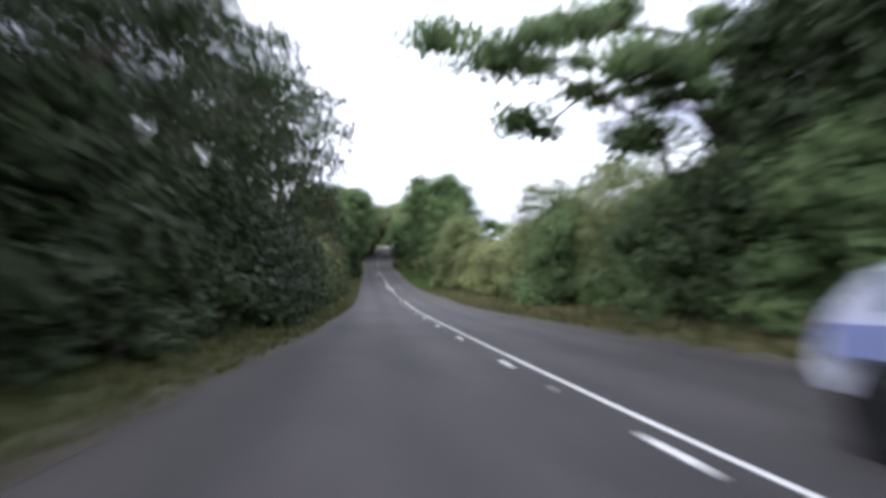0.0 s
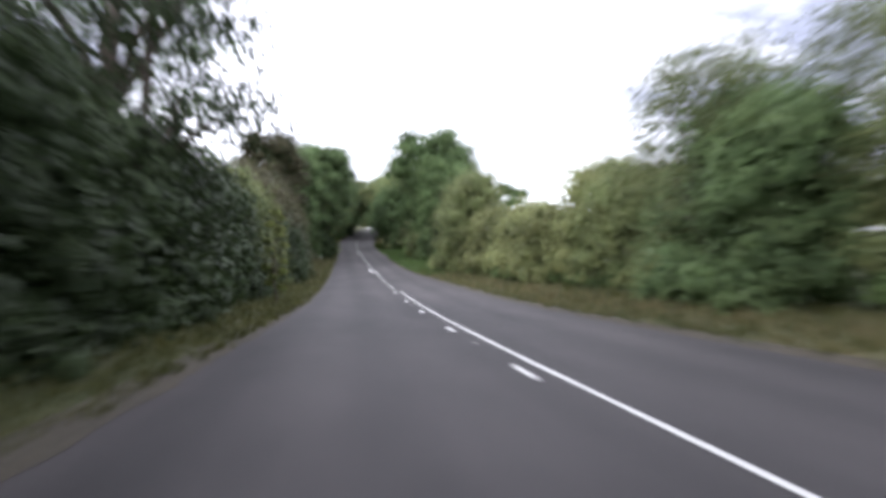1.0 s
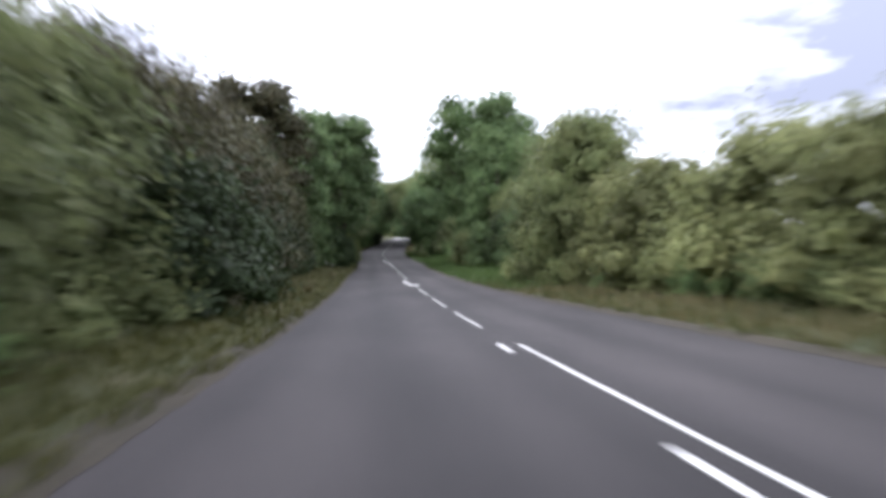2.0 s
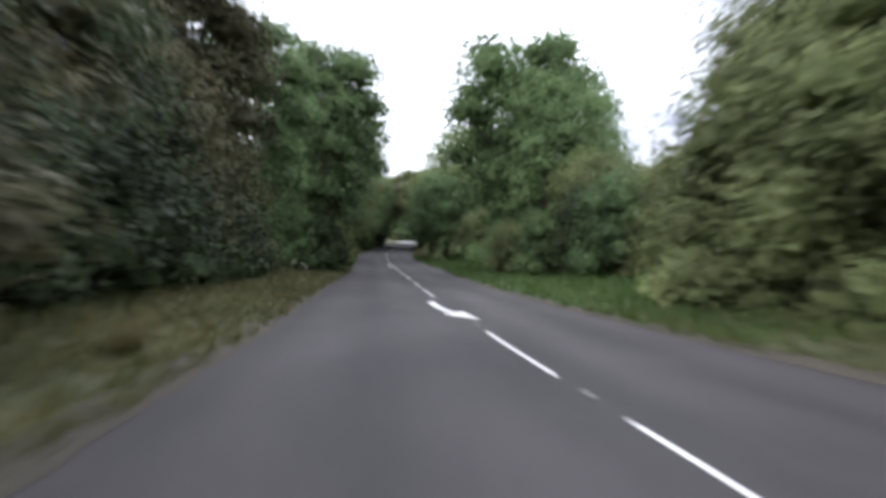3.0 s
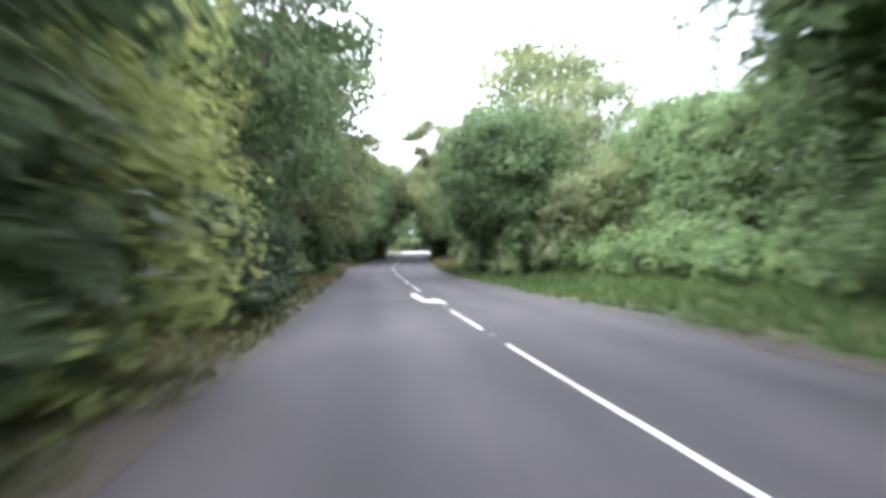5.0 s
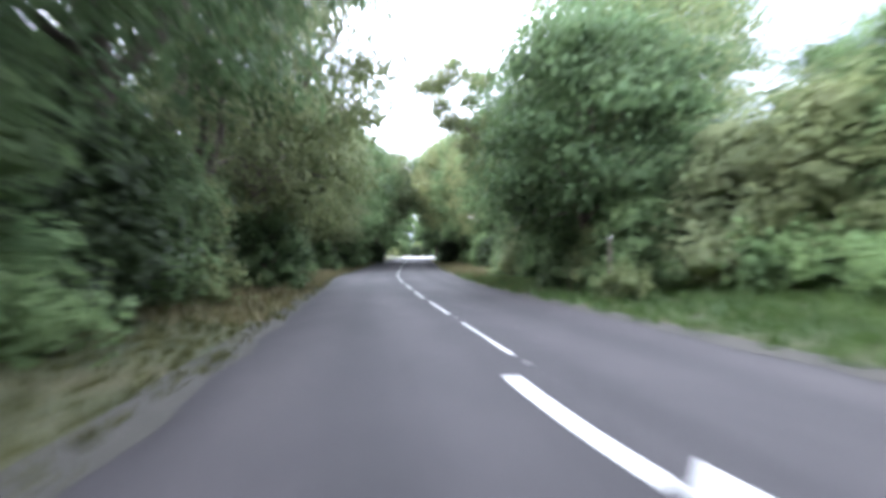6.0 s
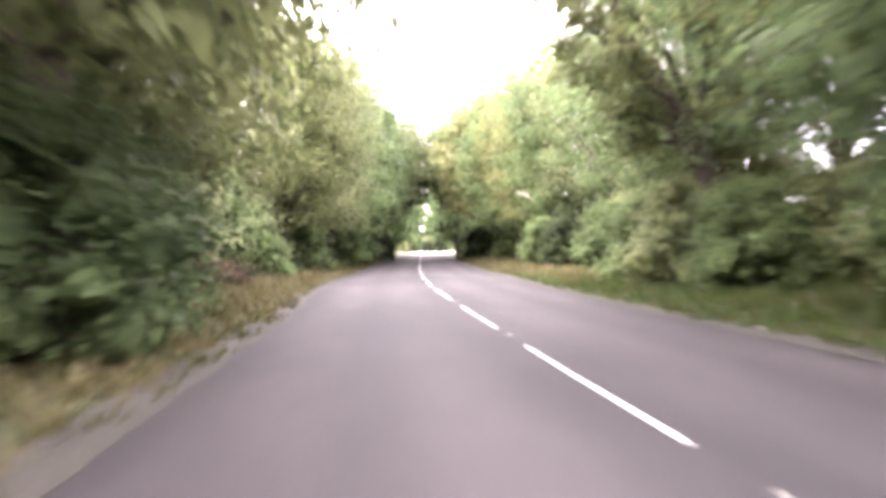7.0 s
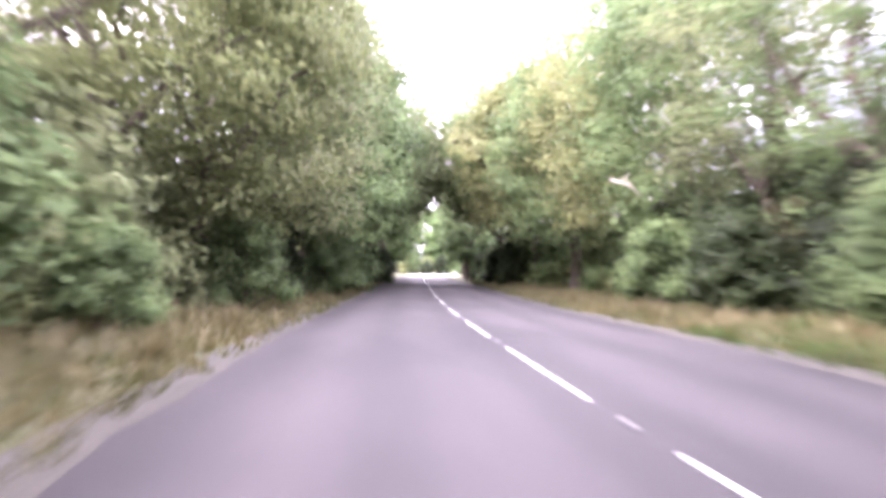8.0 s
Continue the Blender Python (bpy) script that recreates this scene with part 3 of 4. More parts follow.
ARCH = [build_tree("arching_tree", 17.0, 6.6, 4.6, 36 + i, 17000, 0.34, "mid", 460 + i, core=0.22, sprays=400) for i in range(2)]
THIN = [build_tree("ash_tree", 14.0, 4.7, 2.6, 30 + i, 8500, 0.21, "mid", 480 + i, core=0, lobe_scale=0.68, sprays=520, fill=0.1) for i in range(2)]
ROUND = [build_tree("spreading_tree", 12.0, 5.8, 1.2, 40, 24000, 0.24, "mid", 220, core=0.2, sprays=300)]
SLIM = [build_tree("young_tree", 8.0, 2.5, 0.9, 18, 7000, 0.22, "mid", 500, core=0.4)]
FAR = [build_tree("distant_tree", 14.0, 4.9, 1.2, 28 + i, 5000, 0.5, "mid", 600 + i, core=0.5) for i in range(2)]

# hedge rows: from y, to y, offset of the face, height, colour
# Dark and brown rows on the left carry the hedge's shade in colour.
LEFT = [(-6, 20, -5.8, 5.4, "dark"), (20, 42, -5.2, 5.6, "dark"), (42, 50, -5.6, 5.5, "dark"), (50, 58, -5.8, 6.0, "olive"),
        # The low dark rows from y = 57 to 92 paint the hedge-foot shade.
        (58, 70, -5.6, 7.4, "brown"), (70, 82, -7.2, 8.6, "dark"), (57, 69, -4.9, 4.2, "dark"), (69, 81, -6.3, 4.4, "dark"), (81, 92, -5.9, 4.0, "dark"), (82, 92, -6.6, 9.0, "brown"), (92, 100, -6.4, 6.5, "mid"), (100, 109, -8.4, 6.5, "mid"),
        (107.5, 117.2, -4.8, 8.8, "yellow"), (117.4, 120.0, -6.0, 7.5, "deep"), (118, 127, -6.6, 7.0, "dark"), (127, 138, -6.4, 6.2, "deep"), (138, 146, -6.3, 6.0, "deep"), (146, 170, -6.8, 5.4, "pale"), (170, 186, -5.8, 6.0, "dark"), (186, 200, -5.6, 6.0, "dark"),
        (200, 250, -5.2, 6.0, "deep"), (250, 266, -6.6, 6.0, "mid"), (286, 296, -5.0, 6.0, "mid"), (97, 120, -11.5, 6.2, "dark"), (120, 272, -15, 5.4, "mid")]
RIGHT = [(-6, 22, 8.6, 6.0, "mid"), (22, 29, 9.4, 7.4, "olive"), (29, 36, 9.0, 7.0, "olive"), (36, 43, 7.0, 7.2, "mid"), (40, 46, 8.8, 5.6, "olive"), (46, 50, 9.4, 6.6, "mid"), (50, 56, 8.4, 7.5, "sage"),
         (56, 66, 7.0, 5.4, "sage"), (66, 72, 6.2, 5.4, "sage"), (72, 79.5, 5.3, 8.7, "olive"), (79, 86, 8.6, 6.2, "olive"), (86, 94, 8.8, 7.0, "olive"), (94, 101, 8.2, 7.4, "olive"), (101, 114, 8.6, 5.0, "mid"),
         (114, 133.5, 10.2, 8.5, "mid"), (132, 142, 8.0, 5.0, "pale"), (142, 160, 8.6, 4.0, "pale"), (160, 176, 8.4, 4.6, "dark"), (176, 188, 8.6, 4.6, "mid"), (188, 200, 7.2, 4.8, "mid"), (200, 250, 6.4, 5.5, "deep"), (250, 266, 7.4, 5.5, "mid"), (286, 296, 6.6, 6.0, "mid"), (176, 272, 14, 5.4, "mid")]
hr = random.Random(11)
for rows, sgn, grp in ((LEFT, -1, "hedge on the near side"), (RIGHT, 1, "hedge on the far side")):
    for y0, y1, face, h, mat in rows:
        hr = random.Random(int(y0 * 7 + face * 11 + 5000))
        protos, ph, pw = (BIG, 8.0, 6.2) if h > 6.2 else (BUSH, 4.4, 4.6) if y0 < 186 and abs(face) < 11 else (FAR_BUSH, 4.4, 4.6)
        k = max(2, round((y1 - y0) / (4.0 if h > 6.2 else 3.1 if y1 < 180 else 6.4 if abs(face) > 11 else 4.4)))
        for i in range(k):
            y = y0 + (y1 - y0) * (i + 0.5) / k + hr.uniform(-0.5, 0.5)
            s = h / ph * hr.uniform(0.82, 1.1)
            sx = min(1.15, max(0.8, 1.08 / s ** 0.5))
            off = face + sgn * pw * s * sx * 0.45 + hr.uniform(-0.3, 0.3)
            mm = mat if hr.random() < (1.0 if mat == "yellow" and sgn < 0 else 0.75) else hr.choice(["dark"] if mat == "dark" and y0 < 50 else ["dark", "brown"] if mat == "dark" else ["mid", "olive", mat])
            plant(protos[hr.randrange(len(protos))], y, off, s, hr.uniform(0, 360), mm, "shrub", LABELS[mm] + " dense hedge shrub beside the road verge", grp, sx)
        if 3.9 < h < 4.5 and sgn < 0 or abs(face) > 11 or y0 >= 200:
            continue
        k = max(2, round((y1 - y0) / 2.3))
        for i in range(k):
            y = y0 + (y1 - y0) * (i + 0.5) / k + hr.uniform(-0.5, 0.5)
            # Left brambles are darkened: shade at the hedge foot, put into leaf colour.
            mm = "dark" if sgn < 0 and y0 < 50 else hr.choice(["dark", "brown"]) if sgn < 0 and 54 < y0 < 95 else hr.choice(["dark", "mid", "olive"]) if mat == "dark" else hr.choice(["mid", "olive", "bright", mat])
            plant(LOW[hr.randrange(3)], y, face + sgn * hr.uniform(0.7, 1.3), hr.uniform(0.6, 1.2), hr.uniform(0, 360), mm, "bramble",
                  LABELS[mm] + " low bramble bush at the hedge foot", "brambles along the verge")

hr = random.Random(23)
# trees: y, offset, kind, height, colour
TREES = [
    # Left trees up to y = 39 take the shade-darkened leaves.
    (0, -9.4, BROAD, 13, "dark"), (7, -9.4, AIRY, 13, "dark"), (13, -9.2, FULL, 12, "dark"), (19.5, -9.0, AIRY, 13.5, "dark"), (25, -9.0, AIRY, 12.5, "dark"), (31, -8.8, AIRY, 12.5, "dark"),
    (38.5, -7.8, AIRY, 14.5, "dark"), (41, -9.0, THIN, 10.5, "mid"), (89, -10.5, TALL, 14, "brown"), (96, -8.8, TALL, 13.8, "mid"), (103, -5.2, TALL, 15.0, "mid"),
    (120.5, -7.4, FULL, 17.5, "deep"), (127, -7.4, AIRY, 17.5, "deep"), (123, -10.5, THIN, 15, "mid"), (132.5, -7.4, AIRY, 14.5, "pale"), (138.5, -5.8, FULL, 17.0, "olive"), (145, -8.2, FULL, 15, "olive"),
    (152, -10.5, FULL, 13, "olive"), (158, -9.8, THIN, 14, "olive"), (162.5, -9.2, AIRY, 14.5, "olive"), (166, -7.8, FULL, 15, "olive"), (171, -7.4, FULL, 16, "pale"), (177, -6.8, FULL, 16, "mid"), (183, -6.4, BROAD, 15.5, "mid"), (190, -5.8, BROAD, 16.0, "mid"),
    (199, -5.0, ARCH, 16.5, "pale"), (207, -4.6, ARCH, 17, "pale"), (219, -4.8, FAR, 14, "mid"), (229, -5.0, FAR, 14, "mid"), (240, -5.4, FAR, 14, "mid"), (252, -6.0, FAR, 14, "mid"), (263, -8, FAR, 13, "mid"),
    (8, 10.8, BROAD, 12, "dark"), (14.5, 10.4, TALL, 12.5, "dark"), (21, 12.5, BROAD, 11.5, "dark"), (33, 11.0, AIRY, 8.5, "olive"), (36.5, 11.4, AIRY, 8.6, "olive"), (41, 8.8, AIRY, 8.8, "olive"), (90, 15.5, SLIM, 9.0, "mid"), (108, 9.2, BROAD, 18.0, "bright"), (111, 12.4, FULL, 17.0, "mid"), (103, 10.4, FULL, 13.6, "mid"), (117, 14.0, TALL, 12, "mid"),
    (136, 6.6, ROUND, 10.6, "deep"), (141, 12.5, THIN, 12, "pale"), (148, 7.8, AIRY, 13, "mid"), (141, 9.4, AIRY, 18.0, "olive"), (144, 11.8, AIRY, 17.5, "mid"), (149, 17.0, AIRY, 18.5, "pale"), (152, 10.8, AIRY, 13.5, "pale"), (157, 11.4, AIRY, 14.5, "mid"), (151, 15.0, THIN, 13.0, "mid"), (159, 15.5, THIN, 13.5, "deep"), (162, 10.8, THIN, 14.5, "mid"), (167, 11.2, AIRY, 14, "pale"), (172, 10.6, FULL, 16.5, "mid"),
    (178, 10.2, FULL, 16.8, "sage"), (184, 9.0, FULL, 17.0, "mid"), (191, 8.0, BROAD, 17.0, "sage"), (198, 7.4, ARCH, 17.0, "mid"), (206, 7.0, ARCH, 17.5, "pale"), (222, 5.6, FAR, 14, "mid"), (231, 6.0, FAR, 14, "mid"), (241, 6.6, FAR, 14, "mid"), (251, 7.4, FAR, 14, "mid"), (262, 9, FAR, 13, "mid"),
    # The fresh green ones are lighter so their colour makes them look lit.
    (295, -10, FAR, 16, "mid"), (296, -3.5, FAR, 18, "bright"), (297, 2.5, FAR, 19, "bright"), (298, 9, FAR, 17, "bright"), (297, 17, FAR, 13, "mid"), (306, -1, FAR, 14, "mid"), (308, 8, FAR, 14, "dark"),
]
KIND_H = {"broadleaf_tree": 12.0, "tall_tree": 14.0, "airy_tree": 14.0, "young_tree": 8.0, "distant_tree": 14.0, "leafy_tree": 14.0, "ash_tree": 14.0, "spreading_tree": 12.0, "arching_tree": 17.0}
KIND_LABEL = {"ash_tree": "thin-leaved tree with sky showing through", "spreading_tree": "spreading leafy tree above the marker post", "leafy_tree": "leafy tree with crown reaching down to the hedge", "arching_tree": "great leafy tree arching over the far road", "broadleaf_tree": "broad leafy tree in full summer leaf", "tall_tree": "tall leafy roadside tree with high crown", "airy_tree": "airy tree with thin crown and gaps of sky",
              "young_tree": "slender young tree rising from the hedge", "distant_tree": "leafy tree arching over the far road"}
turn_of = {}
for y, off, protos, h, mat in TREES:
    nm = protos[0].name.split(".")[0]
    turn_of[nm] = turn_of.get(nm, -1) + 1
    proto = protos[turn_of[nm] % len(protos)]
    plant(proto, y, off, h / KIND_H[nm], hr.uniform(0, 360), mat, "tree", LABELS[mat] + " " + KIND_LABEL[nm], "roadside trees", 1.18 if nm == "arching_tree" else 1.08 if nm == "airy_tree" else 1.0)
for i in range(9):
    mm = hr.choice(["mid", "olive", "dark"])
    plant(BUSH[i % 5], 288 + hr.uniform(-1, 1), -12 + 3.2 * i, hr.uniform(1.0, 1.3), hr.uniform(0, 360), mm, "shrub", LABELS[mm] + " dense shrub standing beyond the road brow", "shrubs beyond the side road")

# Dark shrub added as the shaded opening under the trees past the brow.
plant(FAR_BUSH[0], 283.5, -2.0, 0.8, 30, "dark", "shrub", "dark shrub in place of the shaded tunnel mouth", "shrubs beyond the side road")
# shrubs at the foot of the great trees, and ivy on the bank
# The dark ones put the shade under bushes and trees into leaf colour.
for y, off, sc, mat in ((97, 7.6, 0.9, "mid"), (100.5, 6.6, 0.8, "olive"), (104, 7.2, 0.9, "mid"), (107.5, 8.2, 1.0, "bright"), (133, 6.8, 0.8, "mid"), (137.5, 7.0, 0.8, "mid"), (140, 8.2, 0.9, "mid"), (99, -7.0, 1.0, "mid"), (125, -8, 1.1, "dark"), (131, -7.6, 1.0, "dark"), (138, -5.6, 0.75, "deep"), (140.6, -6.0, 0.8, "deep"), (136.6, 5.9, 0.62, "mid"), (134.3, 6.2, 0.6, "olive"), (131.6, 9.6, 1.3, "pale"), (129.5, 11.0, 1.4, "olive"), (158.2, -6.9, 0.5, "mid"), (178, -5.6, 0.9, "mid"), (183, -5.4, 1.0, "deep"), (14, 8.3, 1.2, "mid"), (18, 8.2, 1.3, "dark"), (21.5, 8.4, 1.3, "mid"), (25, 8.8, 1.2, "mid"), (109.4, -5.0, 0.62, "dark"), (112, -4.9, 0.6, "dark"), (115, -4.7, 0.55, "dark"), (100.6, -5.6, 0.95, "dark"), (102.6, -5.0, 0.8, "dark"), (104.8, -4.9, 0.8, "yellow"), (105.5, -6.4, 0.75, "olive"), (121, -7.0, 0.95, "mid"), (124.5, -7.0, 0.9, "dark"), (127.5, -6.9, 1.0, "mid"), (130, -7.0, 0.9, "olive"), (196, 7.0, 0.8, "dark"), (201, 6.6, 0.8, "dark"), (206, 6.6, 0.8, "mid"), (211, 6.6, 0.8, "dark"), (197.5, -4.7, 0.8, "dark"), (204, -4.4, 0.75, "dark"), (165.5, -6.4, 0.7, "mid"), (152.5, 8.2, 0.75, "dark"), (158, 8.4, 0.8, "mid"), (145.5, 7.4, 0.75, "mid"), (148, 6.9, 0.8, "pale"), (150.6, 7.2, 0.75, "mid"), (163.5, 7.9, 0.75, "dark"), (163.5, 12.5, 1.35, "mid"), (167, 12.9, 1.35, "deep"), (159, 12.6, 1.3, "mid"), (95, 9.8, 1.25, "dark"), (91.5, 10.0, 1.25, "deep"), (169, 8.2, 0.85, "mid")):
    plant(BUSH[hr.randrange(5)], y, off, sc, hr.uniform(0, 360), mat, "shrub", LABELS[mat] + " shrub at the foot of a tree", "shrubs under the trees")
plant(LOW[1], 130.7, 5.3, 0.85, 40, "olive", "bramble", "olive green bramble bush beside a wooden post", "brambles along the verge")
plant(LOW[2], 132.4, 5.9, 0.9, 140, "mid", "bramble", "green bramble bush beside a wooden post", "brambles along the verge")
for i in range(14):
    y = 111 + i * 1.5 + hr.uniform(-0.4, 0.4)
    plant(LOW[i % 3], y, 9.4 + hr.uniform(-0.6, 0.8), hr.uniform(1.1, 1.7), hr.uniform(0, 360), "bright", "bramble", "fresh green ivy and brambles covering the bank", "brambles along the verge")

# tree whose boughs lean out over the road
plant(build_tree("leaning_tree", 12.8, 3.4, 2.6, 30, 10000, 0.18, "mid", 730, core=0, lean=(-4.8, 0), sprays=420, lobe_scale=0.8), 147, 7.2, 1.0, 0, "olive", "tree", "olive green tree with boughs leaning over the road", "roadside trees")


# pale ivy-covered sapling at the hedge's edge
plant(build_tree("ivy_sapling", 4.4, 0.6, 0.3, 14, 1500, 0.13, "yellow", 700, core=0, trunk_r=0.05, sprays=20), 44.5, -5.0, 0.8, 0, "yellow", "sapling", "slender yellow-green ivy-covered sapling at the hedge edge", "roadside trees")

# bare earth bank under the trees
bank = bmesh.new()
bmesh.ops.create_icosphere(bank, subdivisions=4, radius=1.0)
for v in bank.verts:
    k = 1 + 0.22 * noise.noise(v.co * 2.1) + 0.08 * noise.noise(v.co * 6.0)
    v.co = Vector((v.co.x * 1.1 * k, v.co.y * 2.6 * k, v.co.z * 0.95 * k))
me = bpy.data.meshes.new("earth_bank")
bank.to_mesh(me)
bank.free()
me.materials.append(red_earth)
earth_bank = new("earth_bank", me)
for dy, dx, sc in ((-1.9, 0.2, 0.8), (0.3, -0.5, 1.0), (2.0, 0.3, 0.75), (-0.6, 0.75, 0.45)):
    plant(LOW[1], 151.5 + dy, -7.3 + dx, sc, dy * 50, "brown", "bramble", "brownish withered bramble on a bare earth bank", "brambles along the verge")
earth_bank.location = (road_x(151.5) - 7.4, 151.5, ground_z(road_x(151.5) - 7.4, 151.5))
tagged(earth_bank, "reddish brown bare earth bank below the trees", "earth bank", kind="structure")

# great tree whose limbs reach over the road
g = np.random.default_rng(61)
over = new("overhanging_tree")
tp = bent((0, 0, -0.2), (-0.6, 0.3, 10.5), 0, 8, g)
V, F = tube(tp, [0.42, 0.34, 0.31, 0.28, 0.24, 0.2, 0.14, 0.08], 10)
child("trunk", mesh_from("over_trunk", V, F, [bark], smooth=True), over)
ends = [(-9.6, 1.5, 9.6), (-8.0, -1.0, 8.2), (-6.4, 3.0, 7.2), (-5.5, 0.5, 9.8), (-4.2, -2.6, 7.6), (-3.6, 2.6, 10.8), (-2.4, -0.5, 8.4), (2.5, 2.0, 9.5), (1.5, -2.5, 10.5), (-1.0, 0.5, 12.2), (3.0, -0.5, 7.5), (-2.6, 1.0, 6.2)]
lobes = []
for i, e in enumerate(ends):
    st = tp[3 + i % 4]
    lp = bent(st, e, 0.7, 7, g)
    r0 = 0.15 if i < 6 else 0.12
    V, F = tube(lp, [r0 * k for k in (1, 0.9, 0.75, 0.6, 0.45, 0.3, 0.14)], 7)
    child("limb", mesh_from("over_limb", V, F, [bark], smooth=True), over)
    lobes.append((*e, g.uniform(1.3, 1.9), 0.65))
    for k in (3, 4, 5):
        q = lp[k]
        lobes.append((q[0] + g.normal(0, 0.5), q[1] + g.normal(0, 0.6), q[2] + g.normal(0, 0.3), g.uniform(0.65, 1.05), 0.6))
child("crown", leaf_mesh("over_crown", lobes_leaves(lobes, 24000, 0.2, g, 500, inner=0.8), LEAF["dark"]), over)
plant(over, 21.5, 9.4, 1.0, 0, "mid", "tree", "large green tree with bare limbs reaching over the road", "roadside trees")

# ---------------------------------------------------------------- verge grass


def grass_strip(name, label, mat, y0, y1, inner, outer, density, height, seed):
    """Blades in tufts between two offsets beside the road, all one object."""
    g = np.random.default_rng(seed)
    V = []
    length = y1 - y0
    width = abs(outer - inner)
    tufts = int(length * width * density)
    ty = g.uniform(y0, y1, tufts)
    tu = g.random(tufts)
    for yy, u in zip(ty, tu):
        e = left_edge(yy) if inner < 0 else right_edge(yy)
        o = e + (1 if inner > 0 else -1) * (abs(inner) + (abs(outer) - abs(inner)) * u)
        x = road_x(yy) + o
        z = ground_z(x, yy) - 0.02
        k = 6
        hh = height * (0.55 + 0.8 * g.random()) * (0.6 + 0.6 * u)
        a = g.uniform(0, 6.283, k)
        r = g.uniform(0, 0.16, k)
        bx, by = x + r * np.cos(a), yy + r * np.sin(a)
        ln = hh * g.uniform(0.6, 1.2, k)
        lx, ly = np.cos(a) * ln * g.uniform(0.1, 0.7, k), np.sin(a) * ln * g.uniform(0.1, 0.7, k)
        w = g.uniform(0.014, 0.034, k)
        px, py = -np.sin(a) * w, np.cos(a) * w
        q = np.stack([np.stack([bx - px, by - py, np.full(k, z)], 1), np.stack([bx + px, by + py, np.full(k, z)], 1),
                      np.stack([bx + lx, by + ly, z + ln], 1)], 1)
        V.append(q.reshape(-1, 3))
    V = np.concatenate(V)
    F = np.arange(len(V)).reshape(-1, 3)
    ob = new(name, mesh_from(name, V, F, [GRASS[mat]]))
    return tagged(ob, label, "grass", kind="stuff")


grass_strip("verge_grass", "half-dry grass on the roadside verge", "mixed", -10, 60, -0.02, -2.4, 30, 0.26, 1)
grass_strip("verge_grass", "half-dry grass on the roadside verge", "mixed", 60, 112, -0.02, -4.2, 24, 0.26, 2)
grass_strip("verge_grass", "dry straw-coloured grass on the roadside verge", "dry", 60, 112, -0.3, -2.8, 7, 0.26, 10)
grass_strip("verge_grass", "dry straw-coloured grass on the roadside verge", "dry", 126, 200, -0.2, -3.4, 14, 0.34, 3)
grass_strip("verge_grass", "half-dry grass on the roadside verge", "mixed", 108, 205, -0.0001, -3.6, 16, 0.22, 8)
grass_strip("verge_grass", "half-dry grass on the roadside verge", "mixed", -10, 78, 0.1, 5.0, 16, 0.30, 4)
grass_strip("verge_grass", "dry straw-coloured grass on the roadside verge", "dry", -10, 70, 0.3, 3.0, 7, 0.34, 9)
grass_strip("verge_grass", "lush green grass on the roadside verge", "green", 72, 160, 0.08, 6.6, 18, 0.34, 5)
grass_strip("verge_grass", "half-dry grass on the roadside verge", "mixed", 135, 205, 0.08, 5.6, 14, 0.30, 6)
grass_strip("verge_grass", "dry straw-coloured grass on the roadside verge", "dry", 150, 210, 0.25, 3.0, 9, 0.40, 7)

# ---------------------------------------------------------------- marker post on the verge
post_wood = plain("weathered_brown_wood", (0.15, 0.125, 0.095), 0.85)
post_cap = plain("pale_post_cap", (0.55, 0.54, 0.50), 0.6)
post = new("marker_post")
bm = bmesh.new()
bmesh.ops.create_cube(bm, size=1)
bmesh.ops.scale(bm, vec=(0.07, 0.07, 1.9), verts=bm.verts)
bmesh.ops.translate(bm, vec=(0, 0, 0.85), verts=bm.verts)
bmesh.ops.bevel(bm, geom=bm.edges[:], offset=0.012, segments=2, affect="EDGES")
part("shaft", bm, post_wood, post)
bm = bmesh.new()
bmesh.ops.create_cone(bm, cap_ends=True, segments=4, radius1=0.055, radius2=0.008, depth=0.07)
bmesh.ops.rotate(bm, verts=bm.verts, cent=(0, 0, 0), matrix=Matrix.Rotation(radians(45), 3, "Z"))
bmesh.ops.translate(bm, vec=(0, 0, 1.83), verts=bm.verts)
part("cap", bm, post_cap, post, "pale worn post cap")
post.matrix_basis = pose(road_x(131.4) + 5.1, 131.4, ground_z(road_x(131.4) + 5.1, 131.4), 2, 1, 20)
tagged(post, "weathered brown wooden post on the grass verge", "post")

# ---------------------------------------------------------------- dead wood, umbels, stones on the verge
pale_wood = plain("bleached_dead_wood", (0.46, 0.42, 0.36), 0.85)
umbel_dry = plain("dry_umbel_stalk", (0.34, 0.30, 0.20), 0.8)
umbel_white = plain("white_umbel_florets", (0.50, 0.50, 0.44), 0.8)
stone_grey = plain("dark_grey_stone", (0.07, 0.07, 0.075), 0.85)
pale_stone = plain("pale_grey_stone", (0.38, 0.36, 0.33), 0.85)


